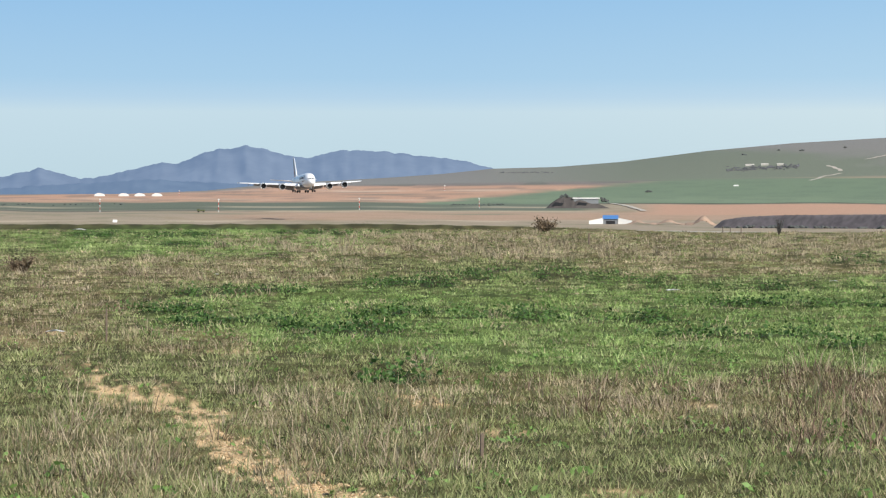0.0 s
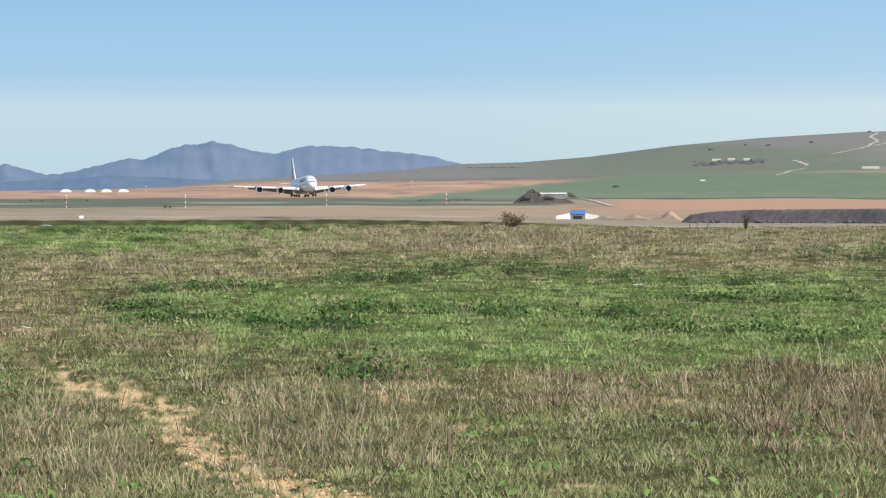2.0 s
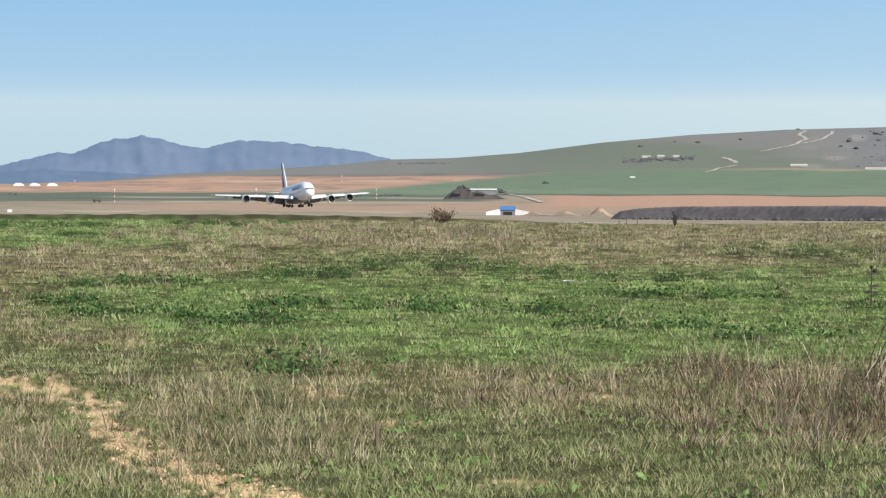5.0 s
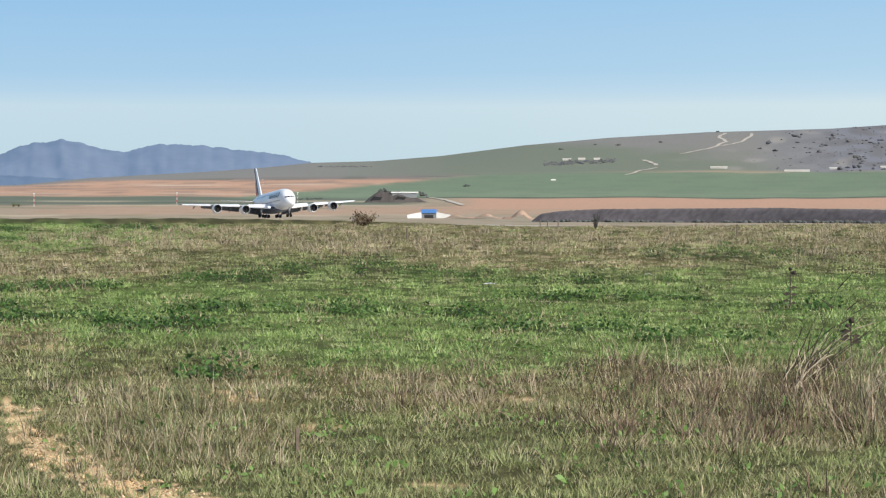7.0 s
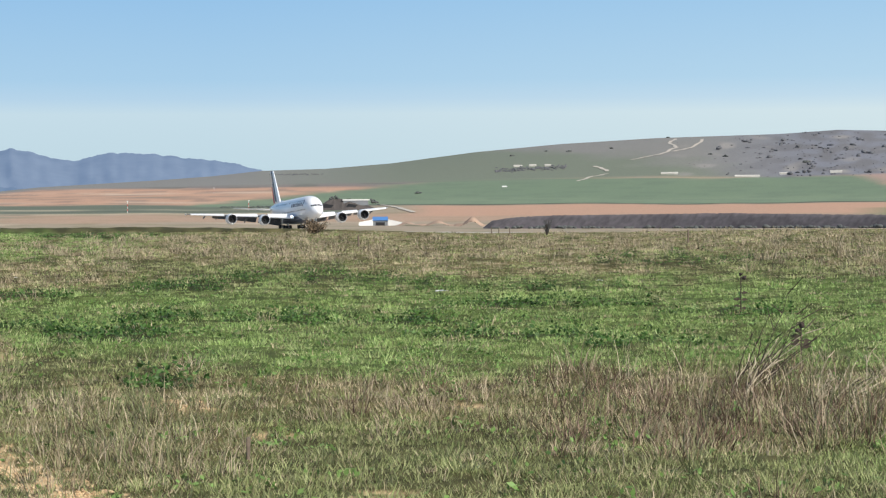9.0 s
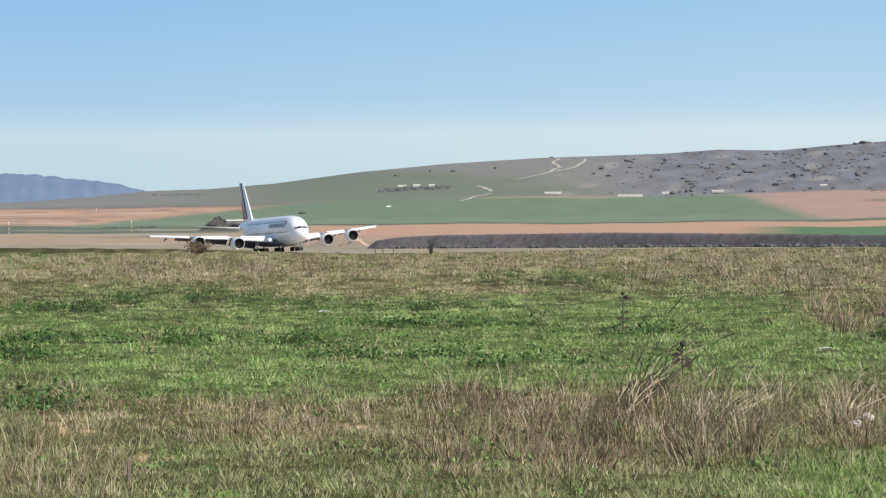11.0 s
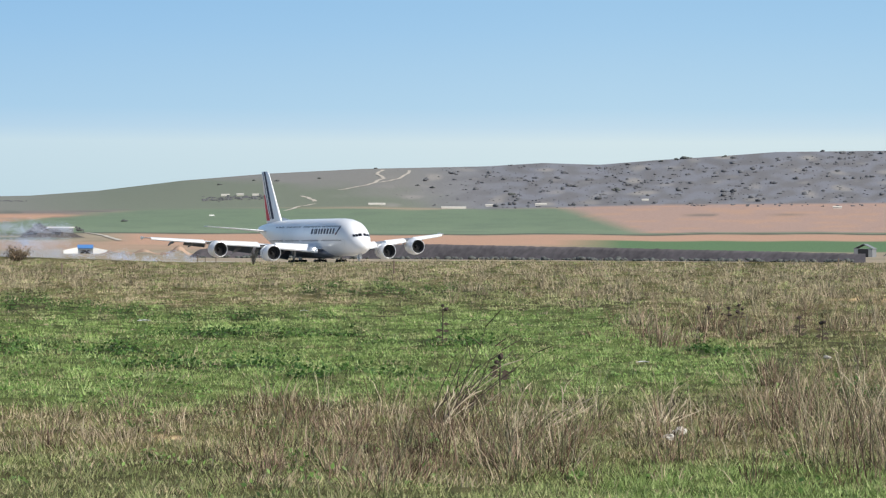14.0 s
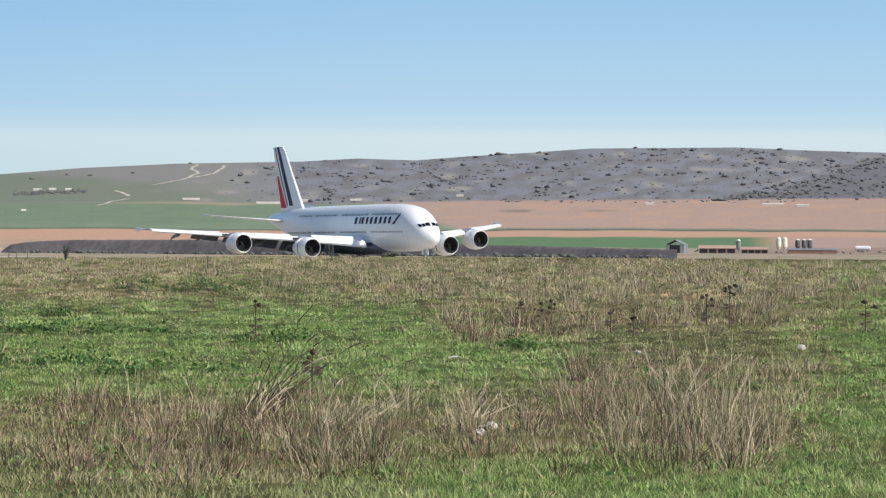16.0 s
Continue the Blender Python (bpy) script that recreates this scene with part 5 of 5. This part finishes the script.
    blades("litter_and_gap_shade", STRAW, u, v, rng.uniform(0.02, 0.06, n), 0.012, rng.uniform(0.8, 1.3, n), aim, tone, rng, "dead brown plant litter and painted shade between the tussocks", "litter", fine=False)
    # broad-leaved weeds; the dark rows are deepened to carry shadow in their tone
    u, v, aim, out, draw, cu, cv = tussocks(rng, 30000, 14, 0.80, 0.17)
    lush, deep = growth(cu, cv, LUSH, 32), growth(cu, cv, DARK_WEED, 33, 0.9)
    rich = patchy(cu - 700, cv)
    keep = (draw[:, 0] < np.maximum(lush * (0.10 + 0.30 * rich) * (v < 300), deep * 0.9) + 0.012) & (sandy(u, v) < 0.3)
    u, v, out, draw, deep = [q[keep] for q in (u, v, out, draw, deep[:, None])]
    n = len(u)
    tone = mixture(draw[:, 1], [(0.10, 0.18, 0.045), (0.16, 0.27, 0.07), (0.21, 0.33, 0.10)], rng, 0.2) * (1 - deep) + mixture(draw[:, 1], [(0.03, 0.07, 0.018), (0.07, 0.14, 0.035), (0.11, 0.20, 0.055)], rng, 0.25) * deep
    lift = (0.02 + 0.15 * draw[:, 3] * (1.05 - out ** 2)) * rng.uniform(0.15, 1.0, n) * (1 + 0.9 * deep[:, 0])
    leaves("leafy_weeds", LEAF, u, v, lift, rng.uniform(0.016, 0.034, n) * (1 + 0.4 * deep[:, 0]), tone, rng, "low bright and dark green broad-leaved weeds, shadow painted into the dark rows", "weeds")


build_meadow()


# ---------------------------------------------------------------- single plants and things in the meadow
def dead_stalks(u, v, tall, count, tilt, seed, label, name="dead_weed", dark=0.5):
    """A bundle of dry branching stalks leaning one way."""
    x, y, z, r = near_spot(u, v)
    rng = np.random.default_rng(seed)
    ob = empty(name, x, y, z)
    tagged(ob, label, "plant")
    for k in range(count):
        bm = bmesh.new()
        p = Vector((rng.normal(0, 0.09), rng.normal(0, 0.09), -0.02))
        d = Vector((tilt + rng.normal(0, 0.5), rng.normal(0, 0.35), 1)).normalized()
        h = tall * rng.uniform(0.45, 1.1)
        for s in range(5):
            q = p + d * h / 5
            tube(bm, p, q, 0.0075 - 0.0011 * s, 0.0064 - 0.0011 * s, 5)
            if s > 1 and rng.uniform() < 0.6:
                e = (d + Vector((rng.normal(0, 0.7), rng.normal(0, 0.5), 0.2))).normalized()
                tube(bm, q, q + e * h * rng.uniform(0.1, 0.28), 0.006, 0.004, 4)
            p, d = q, (d + Vector((0.06 * tilt + rng.normal(0, 0.14), rng.normal(0, 0.1), -0.02))).normalized()
        part("stalk", bm, STALK_DARK if rng.uniform() < dark else STALK, ob)
    return ob


dead_stalks(950, 292, 0.95, 15, 0.7, 3, "leaning bundle of dead brown weed stalks", dark=0.7)
dead_stalks(955, 305, 0.45, 9, 0.3, 4, "clump of broken pale dry stalks", dark=0.1)
dead_stalks(1120, 310, 0.5, 10, 0.9, 5, "dry stalks bent over in tall grass", dark=0.3)
dead_stalks(1065, 325, 0.5, 9, 1.0, 6, "pale broken stalks among dry grass", dark=0.05)
dead_stalks(1330, 300, 0.42, 9, 0.8, 7, "dry stalks bent over in tall grass", dark=0.4)
dead_stalks(1690, 300, 0.75, 12, 0.15, 8, "tall dry stalks in a stand of grass", dark=0.25)


def thistle(u, v, tall, heads, seed, lean=0.0):
    x, y, z, r = near_spot(u, v)
    rng = np.random.default_rng(seed)
    ob = empty("dead_thistle", x, y, z)
    tagged(ob, "dead brown thistle with dark seed heads", "plant", "thistles in the meadow")
    bm = bmesh.new()
    top = Vector((lean * tall, 0, tall))
    tube(bm, (0, 0, -0.02), top, 0.012, 0.007, 6)
    stem = part("stem", bm, STALK_DARK, ob)
    ends = [top]
    for k in range(heads - 1):
        h = rng.uniform(0.62, 0.95)
        a = top * h
        e = a + Vector((rng.normal(0, 0.12), rng.normal(0, 0.1), rng.uniform(0.03, 0.12))) * tall
        part("branch", tube(bmesh.new(), a, e, 0.006, 0.005, 5), STALK_DARK, ob)
        ends.append(e)
    for e in ends:
        bm = bmesh.new()
        clump(bm, e.x, e.y, e.z, rng.uniform(0.03, 0.048), rng, 0.9, 2)
        part("seed_head", bm, THISTLE_HEAD, ob, "dark spiny seed head")
    for k in range(6):
        h = rng.uniform(0.1, 0.7)
        a = top * h
        s = rng.choice([-1, 1])
        bm = bmesh.new()
        pts = [a, a + Vector((s * 0.06, 0.01, 0.03)), a + Vector((s * 0.13, 0.02, 0.0)), a + Vector((s * 0.06, 0.015, -0.025))]
        loft(bm, [[p for p in pts], [p + Vector((0, 0.004, 0)) for p in pts]])
        part("leaf", bm, STALK_DARK, ob, "withered curled leaf")


for u, v, tall, heads, seed in ((934, 165, 0.64, 2, 1), (1454, 140, 0.5, 4, 2), (1436, 138, 0.42, 3, 3), (1767, 145, 0.82, 7, 4), (1727, 140, 0.62, 5, 5), (2003, 150, 0.58, 3, 6), (1400, 130, 0.35, 3, 7), (1040, 240, 0.35, 2, 8), (1600, 160, 0.36, 3, 9), (1560, 150, 0.35, 2, 10)):
    thistle(u, v, tall, heads, seed)


def bush(u, v, wide, tall, seed, mat, label):
    x, y, z, r = near_spot(u, v)
    rng = np.random.default_rng(seed)
    ob = empty("bush", x, y, z)
    tagged(ob, label, "bush")
    bm = bmesh.new()
    tips = []
    for k in range(16):
        e = Vector((rng.normal(0, wide * 0.3), rng.normal(0, wide * 0.25), tall * rng.uniform(0.5, 1.0)))
        tube(bm, (rng.normal(0, 0.08), rng.normal(0, 0.08), -0.05), e, 0.02 * tall, 0.008 * tall, 5)
        tips.append(e)
    part("branches", bm, STALK_DARK, ob)
    bm = bmesh.new()
    for k in range(1300):
        e = tips[rng.integers(0, len(tips))] * rng.uniform(0.25, 0.98)
        c = e + Vector(rng.normal(0, wide * 0.07, 3))
        a, b = Vector(rng.normal(0, 1, 3)).normalized(), Vector(rng.normal(0, 1, 3)).normalized()
        s = wide * rng.uniform(0.025, 0.06)
        bm.faces.new([bm.verts.new(c + a * s), bm.verts.new(c + b * s * 0.6), bm.verts.new(c - a * s), bm.verts.new(c - b * s * 0.6)])
    part("foliage", bm, mat, ob, "dense dry foliage")


bush(178, 24, 2.3, 1.5, 11, BUSH_LEAF, "round brown bush at the edge of the meadow")
bush(591, 27, 1.0, 1.7, 12, SCRUB, "slim dark green sapling near the runway")
bush(-742, 92, 0.9, 0.45, 13, BUSH_LEAF, "low dark brown bush in dry grass")


def post(u, v, tall, half=0.045):
    x, y, z, r = near_spot(u, v)
    ob = empty("fence_post", x, y, z, 10)
    tagged(ob, "thin weathered timber post in tall grass", "post", "posts in the meadow")
    part("shaft", box(bmesh.new(), (-half, -half, -0.1), (half, half, tall), half * 0.25), TIMBER, ob)
    ring = lambda q, z: [(-q, -q, z), (q, -q, z), (q, q, z), (-q, q, z)]
    part("top_cap", loft(bmesh.new(), [ring(half * 1.1, tall), ring(half * 0.4, tall + half)]), TIMBER, ob)


for u, v, tall in ((258, 47, 0.65), (840, 44, 0.85), (493, 25, 0.8), (506, 25, 0.7), (525, 26, 0.75), (1620, 30, 0.7), (-592, 215, 0.42), (69, 420, 0.14)):
    post(u, v, tall, 0.045 if v < 60 else 0.012)


def litter(u, v, wide, seed):
    """A crumpled scrap of white plastic."""
    x, y, z, r = near_spot(u, v)
    rng = np.random.default_rng(seed)
    bm = bmesh.new()
    n = 7
    grid = [[bm.verts.new(((i / (n - 1) - 0.5) * wide + rng.normal(0, wide * 0.03), (j / (n - 1) - 0.5) * wide * 0.6, 0.05 + rng.uniform(0, 0.12) * wide * math.sin(math.pi * i / (n - 1)) + 0.02)) for j in range(n)] for i in range(n)]
    for i in range(n - 1):
        for j in range(n - 1):
            bm.faces.new((grid[i][j], grid[i + 1][j], grid[i + 1][j + 1], grid[i][j + 1]))
    bmesh.ops.solidify(bm, geom=bm.faces[:], thickness=0.006)
    ob = part("plastic_litter", bm, PLASTIC, None)
    ob.matrix_basis = pose(x, y, z, 0, 0, rng.uniform(-30, 30))
    tagged(ob, "crumpled scrap of white plastic lying in grass", "litter", "litter in the meadow")


for u, v, wide in ((407, 131, 0.3), (-681, 206, 0.24), (685, 113, 0.2), (-639, 20, 1.2), (1290, 205, 0.2), (-340, 102, 0.12), (-400, 102, 0.14)):
    litter(u, v, wide, int(u + 2000))


def stone(u, v, size, seed):
    x, y, z, r = near_spot(u, v)
    rng = np.random.default_rng(seed)
    bm = bmesh.new()
    clump(bm, 0, 0, size * 0.35, size, rng, 0.6, 2)
    ob = part("stone", bm, LIMESTONE, None)
    ob.matrix_basis = pose(x, y, z + 0.02, 0, 0, 40)
    tagged(ob, "pale weathered stone half hidden in grass", "stone", "stones in the meadow")


for u, v, size in ((1361, 325, 0.07), (1345, 335, 0.05), (1610, 190, 0.06), (1895, 180, 0.08)):
    stone(u, v, size, int(u + 3000))


def pebbles():
    """Loose gravel on the worn path."""
    rng = np.random.default_rng(19)
    u, v = rng.uniform(-800, 60, 26000), rng.uniform(190, 520, 26000)
    k = sandy(u, v) > rng.uniform(0.3, 1.0, 26000)
    u, v = u[k][:3500], v[k][:3500]
    r = on_ground(u, v)
    x, y = xy(u, r)
    z = land_z(u, r)
    s = rng.uniform(0.005, 0.018, len(u))
    octa = np.array([[1, 0, 0], [0, 1, 0], [-1, 0, 0], [0, -1, 0], [0, 0, 0.7], [0, 0, -0.4]])
    tri = np.array([[0, 1, 4], [1, 2, 4], [2, 3, 4], [3, 0, 4], [1, 0, 5], [2, 1, 5], [3, 2, 5], [0, 3, 5]])
    p = octa[None] * s[:, None, None] * rng.uniform(0.6, 1.3, (len(u), 6, 1)) + np.stack([x, y, z], 1)[:, None]
    loops = (tri[None] + (np.arange(len(u)) * 6)[:, None, None]).ravel()
    tone = np.repeat(shade_of(rng, len(u), (0.54, 0.38, 0.22), (0.60, 0.47, 0.31), (0.40, 0.27, 0.15)), 6, 0)
    tagged(new("gravel", big_mesh("gravel", p.reshape(-1, 3), loops, np.full(len(loops) // 3, 3), MEADOW_SOIL, tone)), "loose sandy gravel on the worn path", "gravel", kind="stuff")


pebbles()

# ---------------------------------------------------------------- tyre smoke
SMOKE = bpy.data.materials.new("thin_smoke")
SMOKE.use_nodes = True
sn, sl = SMOKE.node_tree.nodes, SMOKE.node_tree.links
lit, lit_through, both = sn.new("ShaderNodeBsdfDiffuse"), sn.new("ShaderNodeBsdfTranslucent"), sn.new("ShaderNodeMixShader")
lit.inputs[0].default_value = lit_through.inputs[0].default_value = (0.62, 0.68, 0.82, 1)
both.inputs[0].default_value = 0.5
for a, b in ((lit.outputs[0], both.inputs[1]), (lit_through.outputs[0], both.inputs[2]), (both.outputs[0], sn["Material Output"].inputs[0])):
    sl.new(a, b)


def smoke_puff(rng, size, count):
    """Fine flecks, dense in the middle of a few billows and thinning outwards."""
    heart = rng.normal(0, 0.55, (7, 3)) * np.array([1.5, 1.5, 0.7]) * size
    c = heart[rng.integers(0, 7, count)] + rng.normal(0, 0.42, (count, 3)) * size * np.array([1.3, 1.3, 0.8])
    p = (c[:, None] + rng.normal(0, 0.075, (count, 3, 3))).reshape(-1, 3)
    return big_mesh("smoke_puff", p, np.arange(count * 3), np.full(count, 3), SMOKE, np.full((count * 3, 3), 0.8))


def build_smoke():
    rng = np.random.default_rng(23)
    made = []
    for k in range(24):
        late = k >= 15
        if late:
            p = LINE + AHEAD * (-112 + (k - 15) * 13.0) + Vector((rng.uniform(-3, 3), rng.uniform(-4, 4)))
        else:
            p = LINE + AHEAD * -160 + Vector((-13.0 + 4.6 * (k % 5) + rng.uniform(-1, 1), rng.uniform(-14, 14)))
        size = rng.uniform(2.2, 3.4) if not late else rng.uniform(1.4, 2.0)
        ob = new("smoke_puff", smoke_puff(rng, size, 1900 if not late else 700))
        tagged(ob, "thin pale puff of tyre smoke over the runway", "smoke", "tyre smoke", kind="stuff")
        t0 = 10.6 + 0.06 * (k % 5) if not late else 11.0 + (k - 15) * 0.17
        made.append((ob, p, t0, 2.4 + 4.4 * (k // 5) + rng.uniform(-0.6, 0.6) if not late else rng.uniform(1.0, 2.4), rng.uniform(-0.9, -0.1), size))
    return made


puffs = build_smoke()

# seconds, main wheels' place, nose-up pitch, bank, heading
FLIGHT = [(0.0, -87.9, 1527.0, 18.3, 1.9, 1.1, -167.0), (3.0, -48.2, 1325.0, 8.6, 2.1, 0.8, -167.0), (6.0, -8.0, 1126.5, 0.8, 3.2, 1.2, -167.0), (8.5, 25.1, 956.0, -1.0, 2.8, 1.4, -167.0), (11.0, 57.1, 785.5, -2.1, 1.1, 2.0, -167.0),
          (12.5, 76.9, 688.0, -2.4, 0.35, 1.6, -167.2), (14.5, 101.7, 553.5, -2.3, 0.0, 0.8, -167.7), (16.0, 119.0, 458.0, -1.95, 0.2, 1.1, -167.3)]


def motions():
    walk(airliner, [(t, pose(x, y, z, 0, 0, heading) @ pose(0, 0, 0, pitch, bank, 0)) for t, x, y, z, pitch, bank, heading in FLIGHT])
    for sleeve in reversers:  # thrust reversers open once the wheels are down
        walk(sleeve, [(0.0, pose(0, 0, 0)), (12.4, pose(0, 0, 0)), (13.8, pose(0, -0.6, 0)), (16.0, pose(0, -0.6, 0))])
    for ob, p, t0, rise, drift, size in puffs:
        low = -4.0 - 4.5 * size
        rows = [(0.0, pose(p.x, p.y, low)), (t0, pose(p.x, p.y, low)), (t0 + 0.7, pose(p.x + 0.4 * drift, p.y, -2.5 + 0.4 * rise)), (t0 + 2.0, pose(p.x + 2 * drift, p.y, -2.5 + 0.9 * rise)),
                (16.0, pose(p.x + 5 * drift, p.y, -2.5 + rise * 1.1))]
        walk(ob, rows)


motions()
